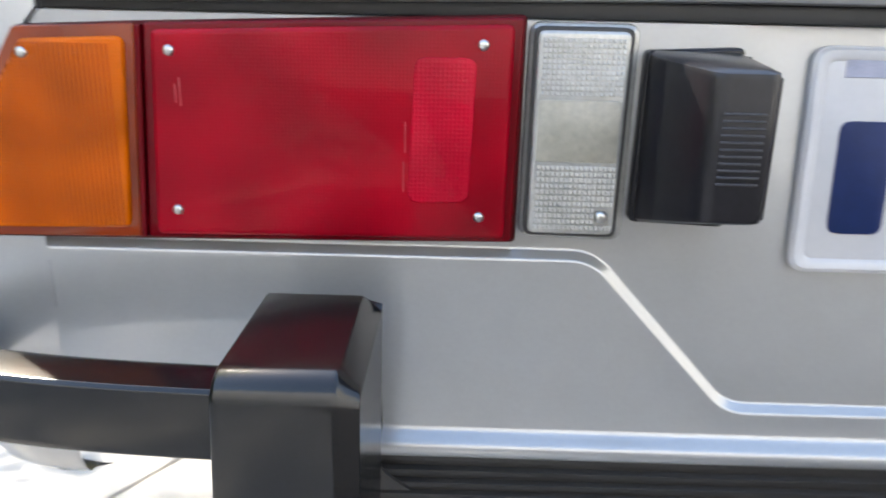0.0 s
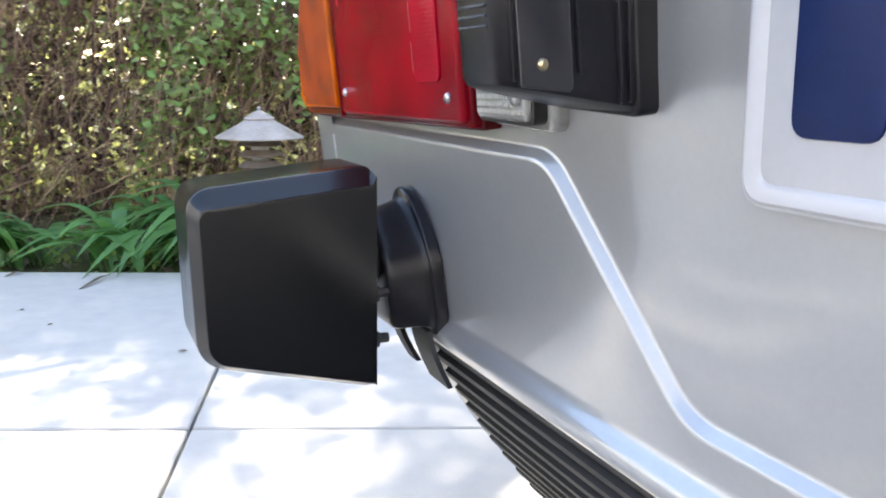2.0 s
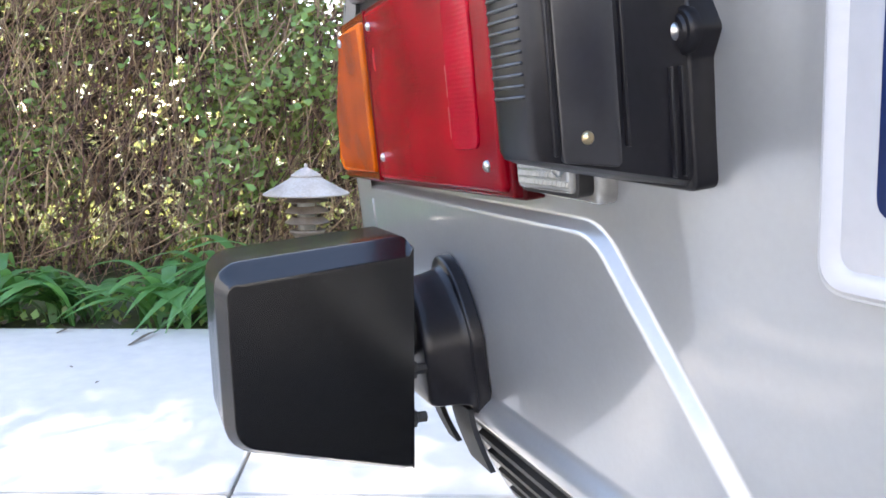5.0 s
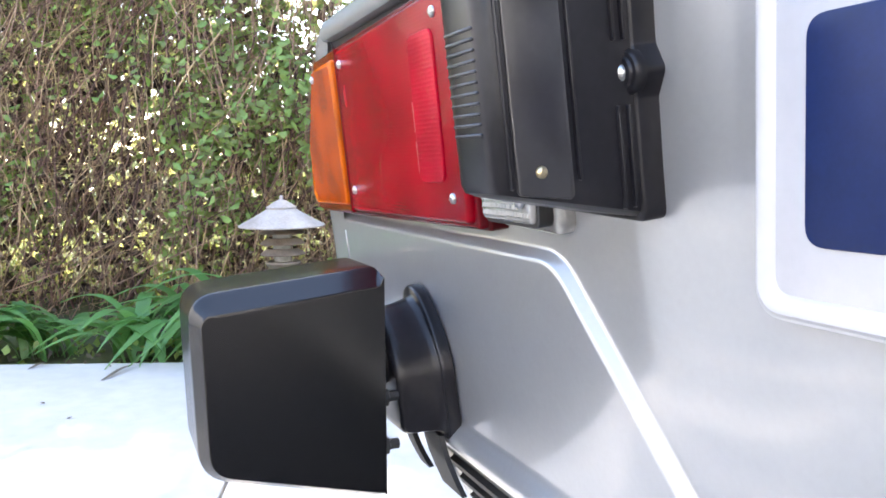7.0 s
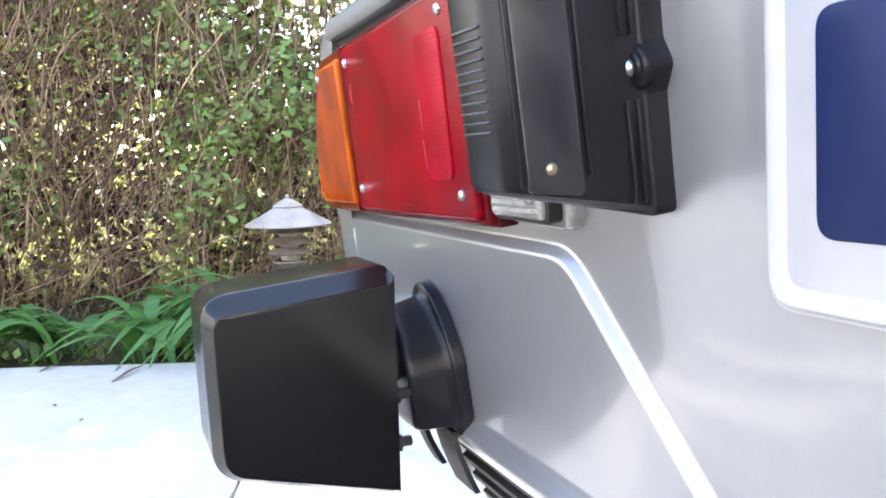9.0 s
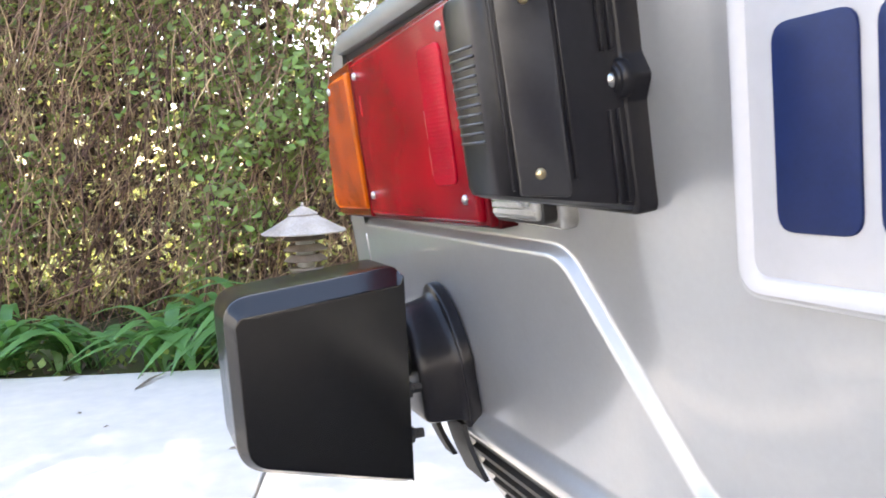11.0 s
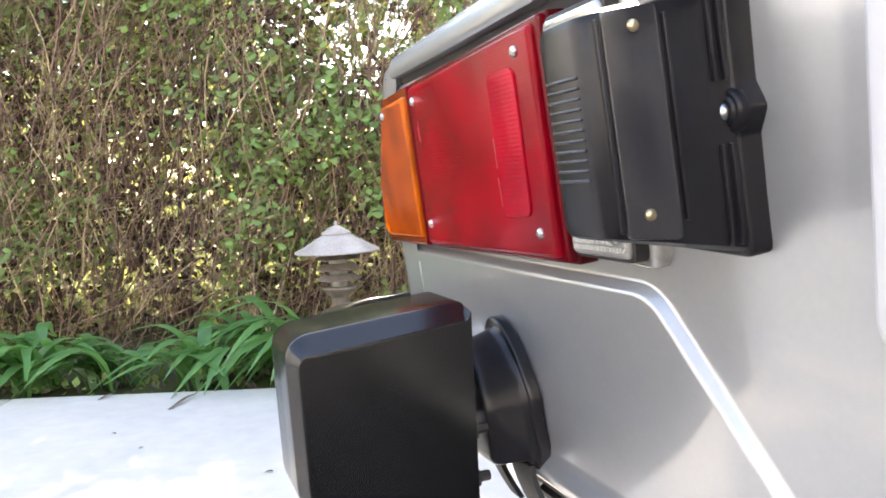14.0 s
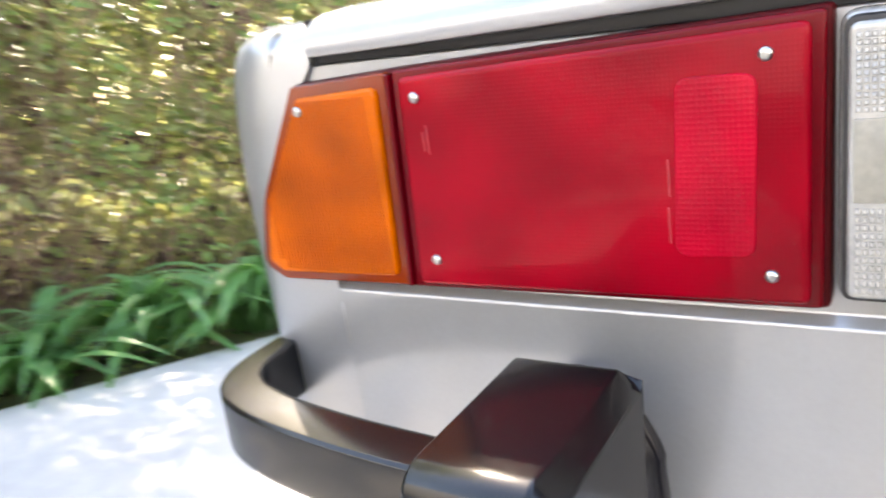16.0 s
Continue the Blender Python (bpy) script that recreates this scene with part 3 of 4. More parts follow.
# ---- number plate ----
PLATE_AT = pose(0, 0.0049, SCREW_Z, 2.3)      # it stands more upright than the lights
PL, PB, PW, PH = 0.4205, -0.0375, 0.3048, 0.1545
outline = rounded([(PL, PB), (PL + PW, PB), (PL + PW, PB + PH), (PL, PB + PH)], 0.013)
plate = part("number_plate", slab(outline, 0.0165, 0.0215, 0.0008, 2), plate_white, car, "white embossed number plate with blue characters", PLATE_AT)
edge_out = rounded([(PL + 0.001, PB + 0.001), (PL + PW - 0.001, PB + 0.001), (PL + PW - 0.001, PB + PH - 0.001), (PL + 0.001, PB + PH - 0.001)], 0.0125, 6)
edge_in = rounded([(PL + 0.010, PB + 0.010), (PL + PW - 0.010, PB + 0.010), (PL + PW - 0.010, PB + PH - 0.010), (PL + 0.010, PB + PH - 0.010)], 0.007, 6)
mid_a = [Vector(p).lerp(Vector(q), 0.2) for p, q in zip(edge_out, edge_in)]
mid_b = [Vector(p).lerp(Vector(q), 0.75) for p, q in zip(edge_out, edge_in)]
part("embossed_rim", sheet([[(p[0], 0.0166, p[1]) for p in edge_out], [(p[0], 0.0148, p[1]) for p in mid_a], [(p[0], 0.0148, p[1]) for p in mid_b], [(p[0], 0.0166, p[1]) for p in edge_in]], close=True), plate_white, plate, m=PLATE_AT)
for k in range(6):
    x = 0.4438 + 0.0445 * k
    part("plate_bar", slab(rounded([(x, -0.0095), (x + 0.0375, -0.0095), (x + 0.0375, 0.068), (x, 0.068)], 0.008), 0.0152, 0.017, 0.0008, 2), plate_blue, plate, "raised dark blue bar", PLATE_AT)
part("plate_caption_bar", box(0.4425, 0.52, 0.0158, 0.017, 0.0965, 0.110, 0.0004, 1), material("plate_caption_grey", (0.22, 0.23, 0.30), 0.5, vary=0.2, vary_scale=80), plate, "grey caption bar", PLATE_AT)
screw(plate, 0.507, 0.0165, -0.0225, 0.005, m=PLATE_AT)

# ---- bumper: overrider block, quarter bar, mounting ----
side = rounded([(-0.027, 0.3695), (-0.026, 0.5350), (-0.1535, 0.5225), (-0.1505, 0.4030)], [0.004, 0.007, 0.020, 0.026], 9)


def shrink(outline, amount):
    """The outline drawn in by an amount, but for its straight back edge."""
    out, n = [], len(outline)
    for i, p in enumerate(outline):
        t = (Vector(outline[(i + 1) % n]) - Vector(outline[i - 1])).normalized()
        inward = Vector((-t.y, t.x)) * (1 if amount > 0 else -1)
        q = Vector(p) + inward * abs(amount) * (0.5 + 0.5 * max(0.0, -inward.y))      # the top edge has the widest chamfer
        out.append((p[0] if p[0] > -0.036 else min(q.x, -0.036), q.y))
    return out


middle = Vector((-0.09, 0.45))
sense = 1 if (Vector(shrink(side, 0.01)[len(side) // 2]) - middle).length < (Vector(side[len(side) // 2]) - middle).length else -1
rows = []
for x, inset in ((0.0640, 0.0090), (0.0640, 0.0050), (0.0645, 0.0032), (0.0658, 0.0010), (0.0675, 0.0), (0.1260, 0.0), (0.1274, 0.0001), (0.1281, 0.0004), (0.1287, 0.0009),
                 (0.1297, 0.0019), (0.1382, 0.0108), (0.1392, 0.0117), (0.1398, 0.0123), (0.1400, 0.0130), (0.1400, 0.0150)):
    rows.append([(x, y, z) for y, z in shrink(side, sense * inset)])
bm = sheet(rows, close=True)
bm.verts.ensure_lookup_table()
bm.faces.new(bm.verts[:len(side)])
bm.faces.new(bm.verts[-len(side):])
over = part("overrider", bm, black_plastic, car, "black rounded overrider block of the bumper")
for z in (0.406, 0.441):
    bm = lathe([(0.0, 0.0), (0.0055, 0.0), (0.0066, 0.001), (0.0066, 0.006), (0.0038, 0.007), (0.0038, 0.014), (0.0, 0.0145)], (0, 0, 0), 6)
    part("bolt", bm, black_rubber, over, "dark hexagon bolt", Matrix.Translation((0.127, -0.0275, z)) @ Matrix.Rotation(radians(-90), 4, "X"), smooth=False)
path = [(0.075, -0.0935, 0.0), (0.0, -0.0885, 0.0), (-0.055, -0.0815, 0.0), (-0.10, -0.0715, 0.0), (-0.135, -0.056, 0.0), (-0.158, -0.032, 0.0), (-0.170, 0.0, 0.0), (-0.178, 0.04, 0.0), (-0.182, 0.09, 0.0)]
fine = []
for i in range(len(path) - 1):
    p0, p1, p2, p3 = (Vector(path[max(0, min(len(path) - 1, j))]) for j in (i - 1, i, i + 1, i + 2))
    for k in range(5):
        u = k / 5
        fine.append(0.5 * ((2 * p1) + (p2 - p0) * u + (2 * p0 - 5 * p1 + 4 * p2 - p3) * u * u + (3 * p1 - p0 - 3 * p2 + p3) * u ** 3))
fine.append(Vector(path[-1]))
section = [(p[0], p[1]) for p in rounded([(-0.015, 0.454), (0.0145, 0.452), (0.0165, 0.4945), (0.0145, 0.4970), (-0.015, 0.5030)], [0.005, 0.006, 0.002, 0.002, 0.005], 4)]
part("quarter_bar", sweep([tuple(p) for p in fine], [(-u, w) for u, w in section]), black_plastic, car, "black bumper quarter bar wrapping the corner")
# mounting grommet: an arch-shaped flange that tapers out to a collar, with a stem into the block
arch = []
for k in range(25):
    a = radians(-10 + 200 * k / 24)
    arch.append((0.101 + 0.034 * math.cos(a) - 0.017 * max(0.0, math.sin(a)), -0.126 + 0.054 * math.sin(a)))
arch += [(0.0655, -0.165), (0.068, -0.181), (0.073, -0.184), (0.102, -0.1845), (0.127, -0.184), (0.1335, -0.181), (0.1365, -0.165)]
cx, ch = 0.103, -0.135
rows = []
for d, f in ((0.016, 1.0), (0.0095, 1.0), (0.0078, 0.99), (0.0070, 0.97), (0.0068, 0.91), (0.0055, 0.88), (0.001, 0.855), (-0.008, 0.83), (-0.017, 0.815), (-0.0220, 0.80), (-0.0245, 0.775), (-0.0260, 0.73), (-0.0262, 0.66), (-0.0262, 0.3), (-0.0262, 0.01)):
    rows.append([(cx + (x - cx) * f, d - 0.003, ch + (h - ch) * (f if h > ch else min(1.0, 1.45 * f - 0.42) if f > 0.7 else 0.595 * f / 0.7)) for x, h in arch])
mount = part("bumper_mount", sheet(rows, close=True), black_gloss, car, "black moulded rubber bumper mount", PANEL)
part("stem", lathe([(0.021, -0.03), (0.021, 0.031), (0.0185, 0.033), (0.0185, 0.037), (0.022, 0.039), (0.022, 0.052)], (0, 0, 0), 24), black_rubber, mount, "black mounting stem",
     PANEL @ Matrix.Translation((0.094, 0.0, -0.118)) @ Matrix.Rotation(radians(90), 4, "X"))
for x0, x1, h1, d in ((0.080, 0.096, -0.200, -0.012), (0.094, 0.128, -0.214, -0.002)):
    rows = [[(x0 + (0.03 * f * f), d, -0.178 - (abs(h1) - 0.178) * f), (x1 + 0.03 * f * f, d, -0.178 - (abs(h1) - 0.178) * f)] for f in (0, 0.25, 0.5, 0.75, 1.0)]
    bm = sheet([[r[0], r[1], (r[1][0], r[1][1] + 0.004, r[1][2]), (r[0][0], r[0][1] + 0.004, r[0][2])] for r in rows], close=True)
    part("strap", bm, black_rubber, mount, "black mounting strap", PANEL)

# ---- garden lamp ----
LX, LY = -1.80, 0.315
glamp = thing("garden_lamp", (LX, LY, -0.03), "pagoda path lamp with pale conical cap on a brown post", "garden lamp")
part("cap", lathe([(0.132, 0.4165), (0.134, 0.420), (0.132, 0.4225), (0.105, 0.436), (0.056, 0.464), (0.04, 0.475)], (LX, LY, 0), 40), lamp_cap_mat, glamp, "pale weathered conical cap")
part("cap_underside", lathe([(0.131, 0.4175), (0.07, 0.432), (0.0, 0.44)], (LX, LY, 0), 40), lamp_copper, glamp)
part("cap_top", lathe([(0.04, 0.472), (0.047, 0.4745), (0.046, 0.478), (0.024, 0.492), (0.005, 0.501), (0.0, 0.502)], (LX, LY, 0), 32), lamp_cap_mat, glamp, "small upper cap")
part("finial", lathe([(0.005, 0.5), (0.006, 0.508), (0.004, 0.513), (0.0, 0.514)], (LX, LY, 0), 12), lamp_cap_mat, glamp)
part("globe", lathe([(0.028, 0.30), (0.03, 0.34), (0.03, 0.43)], (LX, LY, 0), 24), lamp_glass_mat, glamp, "frosted glass tube")
for k, z in enumerate((0.398, 0.365, 0.332)):
    part("louvre_ring", lathe([(0.045, z + 0.018), (0.068, z + 0.002), (0.070, z - 0.001), (0.068, z - 0.003), (0.046, z + 0.010)], (LX, LY, 0), 32), lamp_copper, glamp, "brown louvre ring")
for k in range(3):
    a = 2 * math.pi * k / 3 + 0.4
    part("stay", box(LX + 0.046 * math.cos(a) - 0.002, LX + 0.046 * math.cos(a) + 0.002, LY + 0.046 * math.sin(a) - 0.002, LY + 0.046 * math.sin(a) + 0.002, 0.30, 0.43, 0.0008, 1), lamp_copper, glamp)
part("collar", lathe([(0.0, 0.275), (0.03, 0.275), (0.052, 0.298), (0.056, 0.303), (0.054, 0.308), (0.03, 0.309)], (LX, LY, 0), 32), lamp_copper, glamp)
part("post", lathe([(0.027, -0.03), (0.027, 0.27), (0.03, 0.278)], (LX, LY, 0), 24), lamp_copper, glamp, "brown metal post")
part("base", lathe([(0.075, -0.03), (0.072, 0.02), (0.05, 0.045), (0.028, 0.05)], (LX, LY, 0), 28), black_rubber, glamp, "black lamp base")


# ---- strap-leaved plants ----
def strap_leaf(verts, faces, root, heading, reach, height, width, droop):
    n0, steps = len(verts), 9
    side = Vector((-math.sin(heading), math.cos(heading), 0))
    out = Vector((math.cos(heading), math.sin(heading), 0))
    for k in range(steps + 1):
        f = k / steps
        z = height * (1.9 * f - droop * f * f)
        p = root + out * reach * (0.25 * f + 0.75 * f * f) + Vector((0, 0, z))
        w = width * min(1.0, 0.55 + 1.6 * f) * (1 - max(0, (f - 0.6) / 0.4) ** 1.6)
        for u in (-1, 0, 1):
            verts.append(p + side * w * u + Vector((0, 0, -0.0035 * (1 - abs(u)))))
    for k in range(steps):
        for u in range(2):
            a = n0 + k * 3 + u
            faces.append((a, a + 1, a + 4, a + 3))


def strap_plant(s, n, count, size, lean, seed):
    rng = random.Random(seed)
    root = bed(s, n, -0.03)
    ob = thing("agapanthus", root, "green strap-leaved plant clump in the bed", "plant", "strap-leaved plants")
    for k in range(count):
        verts, faces = [], []
        h = rng.uniform(0, 2 * math.pi)
        r = Vector((rng.gauss(0, 0.045), rng.gauss(0, 0.045), 0))
        heading = h if rng.random() < 0.45 else lean + rng.gauss(0, 0.5)
        strap_leaf(verts, faces, root + r, heading, size * rng.uniform(0.5, 1.15), size * rng.uniform(0.5, 1.05), rng.uniform(0.017, 0.031), rng.uniform(1.3, 1.92))
        bm = bmesh.new()
        vs = [bm.verts.new(v) for v in verts]
        for f in faces:
            bm.faces.new([vs[i] for i in f])
        part("leaf", bm, strap_leaf_mat, ob)


LEFTWARD = math.atan2(-E_S.y, -E_S.x)
for s, n, count, size, seed in ((-1.95, 1.98, 36, 0.36, 1), (-1.55, 1.95, 36, 0.36, 2), (-1.28, 1.96, 24, 0.3, 3), (-0.60, 2.0, 36, 0.42, 4), (-0.78, 2.04, 24, 0.36, 5),
                                (-0.95, 1.93, 24, 0.30, 16), (-0.05, 1.93, 42, 0.36, 6), (0.25, 1.98, 48, 0.40, 7), (0.6, 1.93, 48, 0.40, 8), (0.95, 1.97, 48, 0.38, 9), (1.35, 1.95, 42, 0.38, 10), (1.75, 1.95, 36, 0.36, 11)):
    strap_plant(s, n, count, size, LEFTWARD + 0.25, seed)


# ---- hedge: tangled vines and leaves ----
def mesh_stuff(name, verts, faces, mat, label, category):
    me = bpy.data.meshes.new(name)
    me.from_pydata([tuple(v) for v in verts], [], faces)
    me.materials.append(mat)
    me.shade_smooth()
    ob = new(name, me)
    return tagged(ob, label, category, kind="stuff")


rng = random.Random(11)


def vine(verts, faces, p, way, length, radius, wander, sag, segs=6):
    step = length / segs
    d = way.normalized()
    pts = [p.copy()]
    for k in range(segs):
        d = (d + Vector((rng.gauss(0, wander), rng.gauss(0, wander), rng.gauss(0, wander) - sag))).normalized()
        pts.append(pts[-1] + d * step)
    n0 = len(verts)
    for k, q in enumerate(pts):
        r = radius * (1 - 0.6 * k / segs)
        for a in (0.0, 2.09, 4.19):
            verts.append((q.x + r * math.cos(a), q.y + r * math.sin(a), q.z + r * 0.5 * math.sin(a * 2)))
    for k in range(segs):
        for a in range(3):
            i, j = n0 + 3 * k + a, n0 + 3 * k + (a + 1) % 3
            faces.append((i, j, j + 3, i + 3))
    return pts


def leaf(verts, faces, p, size, rnd, outward=False):
    a, b = rnd.uniform(0, 6.28), rnd.gauss(0.0, 0.7)
    u = Vector((math.cos(a) * math.cos(b), math.sin(a) * math.cos(b), math.sin(b)))
    up = Vector((rnd.gauss(0, 0.5), rnd.gauss(0, 0.5), 1))
    if outward:                                          # leaves on the outside turn to the light
        up = (Vector((rnd.gauss(0, 0.45), rnd.gauss(0, 0.45), 0.75 + rnd.gauss(0, 0.35))) - E_N * 0.8).normalized()
        u = (u - up * u.dot(up)).normalized()
    v = u.cross(up).normalized()
    w = u.cross(v) * size * 0.12
    n0 = len(verts)
    if outward:
        for along, across in ((0, 0), (0.30, 0.29), (0.66, 0.20), (1.0, 0), (0.66, -0.20), (0.30, -0.29), (0.5, 0)):
            verts.append(tuple(p + u * size * along + v * size * across + (w if across else w * 0)))
        faces.extend([(n0 + k, n0 + (k + 1) % 6, n0 + 6) for k in range(6)])
        return
    for q in (p, p + u * size * 0.4 + v * size * 0.36 + w, p + u * size, p + u * size * 0.4 - v * size * 0.36 + w, p + u * size * 0.45):
        verts.append(tuple(q))
    faces.extend([(n0, n0 + 4, n0 + 1), (n0 + 1, n0 + 4, n0 + 2), (n0, n0 + 3, n0 + 4), (n0 + 3, n0 + 2, n0 + 4)])


def hedge_depth(s, z):
    return 2.55 + 0.22 * noise.noise(Vector((s * 0.9, z * 1.1, 3.0))) + 0.10 * noise.noise(Vector((s * 3.1, z * 2.7, 7.0))) + 0.06 * z


def open_patch(s, z):
    """The hedge is thin where the sky shows through it."""
    return smooth_step((s + 0.95) / 0.5) * smooth_step((z - 1.02) / 0.4) * (1 - smooth_step((s - 0.05) / 0.5))


def low_gap(s, z):
    """Holes low in the hedge, through which the sunlit lawn shows."""
    hole = noise.noise(Vector((s * 6.0, z * 2.6, 21.0))) + 0.16
    return smooth_step((0.44 - z) / 0.12) * smooth_step((-0.98 - s) / 0.25) * smooth_step(hole / 0.35)


def sunny(s):
    """The hedge grows thinner and leafier beside the car, and the sun comes through."""
    return smooth_step((s - 0.1) / 0.5)


tv, tf, tips = [], [], []
for k in range(2300):                                    # upright and hanging vines
    s, z = rng.uniform(-3.2, 3.6), rng.uniform(-0.05, 1.7)
    if rng.random() < 0.7 * low_gap(s, z) + 0.6 * sunny(s):
        continue
    n = hedge_depth(s, z) + rng.uniform(-0.04, 0.35)
    up = 1 if rng.random() < 0.5 else -1
    pts = vine(tv, tf, bed(s, n, z), Vector((rng.gauss(0, 0.3), rng.gauss(0, 0.3), up)), rng.uniform(0.3, 0.9), rng.uniform(0.0014, 0.0042), 0.17, 0.0, 8)
    tips.append(pts)
for k in range(70):                                      # old stems
    s = rng.uniform(-3.2, 3.6)
    vine(tv, tf, bed(s, 2.8 + rng.uniform(0, 0.5), -0.05), Vector((rng.gauss(0, 0.15), rng.gauss(0, 0.15), 1)), rng.uniform(1.4, 2.6), rng.uniform(0.005, 0.010), 0.12, 0.0, 12)
for k in range(8000):                                   # crossing and arching twigs
    s, z = rng.uniform(-3.2, 3.6), rng.uniform(0.0, 1.9)
    if rng.random() < 0.5 * open_patch(s, z) + 0.6 * low_gap(s, z) + 0.7 * sunny(s):
        continue
    n = hedge_depth(s, z) + rng.uniform(-0.08, 0.28)
    way = Vector((rng.gauss(0, 0.9), rng.gauss(0, 0.9), rng.gauss(0, 0.8)))
    pts = vine(tv, tf, bed(s, n, z), way, rng.uniform(0.15, 0.6), rng.uniform(0.0011, 0.0032), 0.2, 0.04, 6)
    if k % 3 == 0:
        tips.append(pts)
for k in range(5200):                                    # fine tangled twiglets
    s, z = rng.uniform(-2.6, 2.4), rng.uniform(0.0, 1.8)
    if noise.noise(Vector((s * 3.3, z * 2.6, 12.0))) + 0.1 < rng.uniform(-0.4, 0.4) or rng.random() < 0.6 * open_patch(s, z) + 0.7 * low_gap(s, z) + 0.7 * sunny(s):
        continue
    way = Vector((rng.gauss(0, 1), rng.gauss(0, 1), rng.gauss(0, 0.7)))
    vine(tv, tf, bed(s, hedge_depth(s, z) + rng.uniform(-0.12, 0.12), z), way, rng.uniform(0.12, 0.4), rng.uniform(0.0007, 0.0015), 0.38, 0.05, 6)
for k in range(1700):                                    # long bare runners arching in front
    s, z = rng.uniform(-3.0, 3.4), rng.uniform(0.05, 1.7)
    n = hedge_depth(s, z) - rng.uniform(0.02, 0.12)
    side_way = rng.choice((-1, 1)) * rng.uniform(0.0, 1.0) ** 1.6
    vine(tv, tf, bed(s, n, z), E_S * side_way + Vector((0, 0, rng.choice((-1, 1)) * rng.uniform(0.3, 1.1))), rng.uniform(0.35, 1.1), rng.uniform(0.0016, 0.0046), 0.10, 0.05, 10)
mesh_stuff("hedge_vines", tv, tf, twig_mat, "tangle of dry brown vine stems in the hedge", "hedge")

wv, wf = [], []
for k in range(52000):                                   # dark leaves added inside, for the shade deep in the hedge
    s, z = rng.uniform(-3.4, 3.8), rng.uniform(0.0, 2.4)
    hole = noise.noise(Vector((s * 2.4, z * 2.0, 5.0))) + 0.6 * noise.noise(Vector((s * 8.0, z * 7.0, 2.0)))
    if hole + 0.58 - 0.3 * smooth_step((s + 0.1) / 0.4) - 0.5 * sunny(s) - 0.75 * open_patch(s, z) - 1.0 * low_gap(s, z) < rng.uniform(-0.3, 0.3):
        continue
    leaf(wv, wf, bed(s, hedge_depth(s, z) + rng.uniform(0.25, 0.9), z), rng.uniform(0.03, 0.075), rng)
mesh_stuff("inner_shade_leaves", wv, wf, inner_shade_mat, "dark brown leaves added inside the hedge for its inner shade", "hedge")

lv, lf = [], []
sprays = 0
while sprays < 520:                                      # leafy sprays along the vines
    pts = tips[rng.randrange(len(tips))]
    p = pts[len(pts) // 2]
    s, n, z = p.dot(E_S), p.dot(E_N), p.z
    patch = 2.0 * noise.noise(Vector((s * 2.3, z * 2.1, 1.5))) + 0.45 * (z - 0.7) + 0.6 * open_patch(s, z) + 0.12 * smooth_step((s + 0.9) / 0.4) + 1.1 * smooth_step((s + 0.35) / 0.6)
    if rng.random() > 0.05 + 1.1 * max(0, patch):
        continue
    sprays += 1
    spread = rng.uniform(0.03, 0.065)
    for q in pts[1:]:
        for j in range(rng.randrange(3, 9)):
            leaf(lv, lf, q + Vector((rng.gauss(0, spread), rng.gauss(0, spread), rng.gauss(0, spread))) - E_N * 0.08, rng.uniform(0.022, 0.050), rng, True)
for k in range(380):                                    # single leaves
    pts = tips[rng.randrange(len(tips))]
    leaf(lv, lf, pts[rng.randrange(len(pts))] - E_N * 0.03, rng.uniform(0.018, 0.036), rng, True)
for k in range(4500):                                    # upper growth above the vines
    s, z = rng.uniform(-3.4, 4.2), 1.45 + 2.2 * rng.random() ** 1.3
    if s > -0.2 and rng.random() < 0.85:
        continue
    if noise.noise(Vector((s * 1.6, z * 1.6, 9.0))) + 0.45 - 0.10 * (z - 1.5) < rng.uniform(-0.3, 0.4):
        continue
    leaf(lv, lf, bed(s, 2.6 + rng.uniform(-0.1, 1.1), z), rng.uniform(0.06, 0.13), rng)
mesh_stuff("hedge_leaves", lv, lf, leaf_mat, "small green leaves scattered through the hedge", "hedge")

sv, sf = [], []
for k in range(1100):                                     # leafy growth in the sun-tinted colour, where the hedge runs on beside the car
    s, z = rng.uniform(-0.05, 3.6), rng.uniform(0.2, 2.3)
    if 1.3 * noise.noise(Vector((s * 2.2, z * 2.0, 31.0))) + 0.45 < rng.uniform(-0.2, 0.6):
        continue
    heart = bed(s, hedge_depth(s, z) + rng.uniform(-0.16, 0.30), z)
    for j in range(rng.randrange(8, 20)):
        leaf(sv, sf, heart + Vector((rng.gauss(0, 0.05), rng.gauss(0, 0.05), rng.gauss(0, 0.05))), rng.uniform(0.03, 0.06), rng, True)
mesh_stuff("hedge_foliage", sv, sf, far_leaf_mat, "bright yellow-green hedge leaves, sunlight put into their colour", "hedge")

bv, bf = [], []
for k in range(32000):                                   # sunlit growth behind the hedge
    s, n, z = rng.uniform(-5, 6), rng.uniform(3.9, 4.9), rng.uniform(-0.05, 3.2)
    if z < 0.9 and s < -1.3 and rng.random() < 0.6:
        continue
    if z > 0.5 + 0.45 * (n + 0.66):
        continue
    if noise.noise(Vector((s * 0.9, n * 0.9, z * 1.1))) + 0.40 - 0.75 * open_patch(s * 0.75 - 0.1, z * 0.8) < rng.uniform(-0.25, 0.45):
        continue
    leaf(bv, bf, bed(s, n, z), rng.uniform(0.06, 0.13), rng)
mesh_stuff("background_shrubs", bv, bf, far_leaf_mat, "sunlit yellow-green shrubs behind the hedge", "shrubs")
cv, cf = [], []
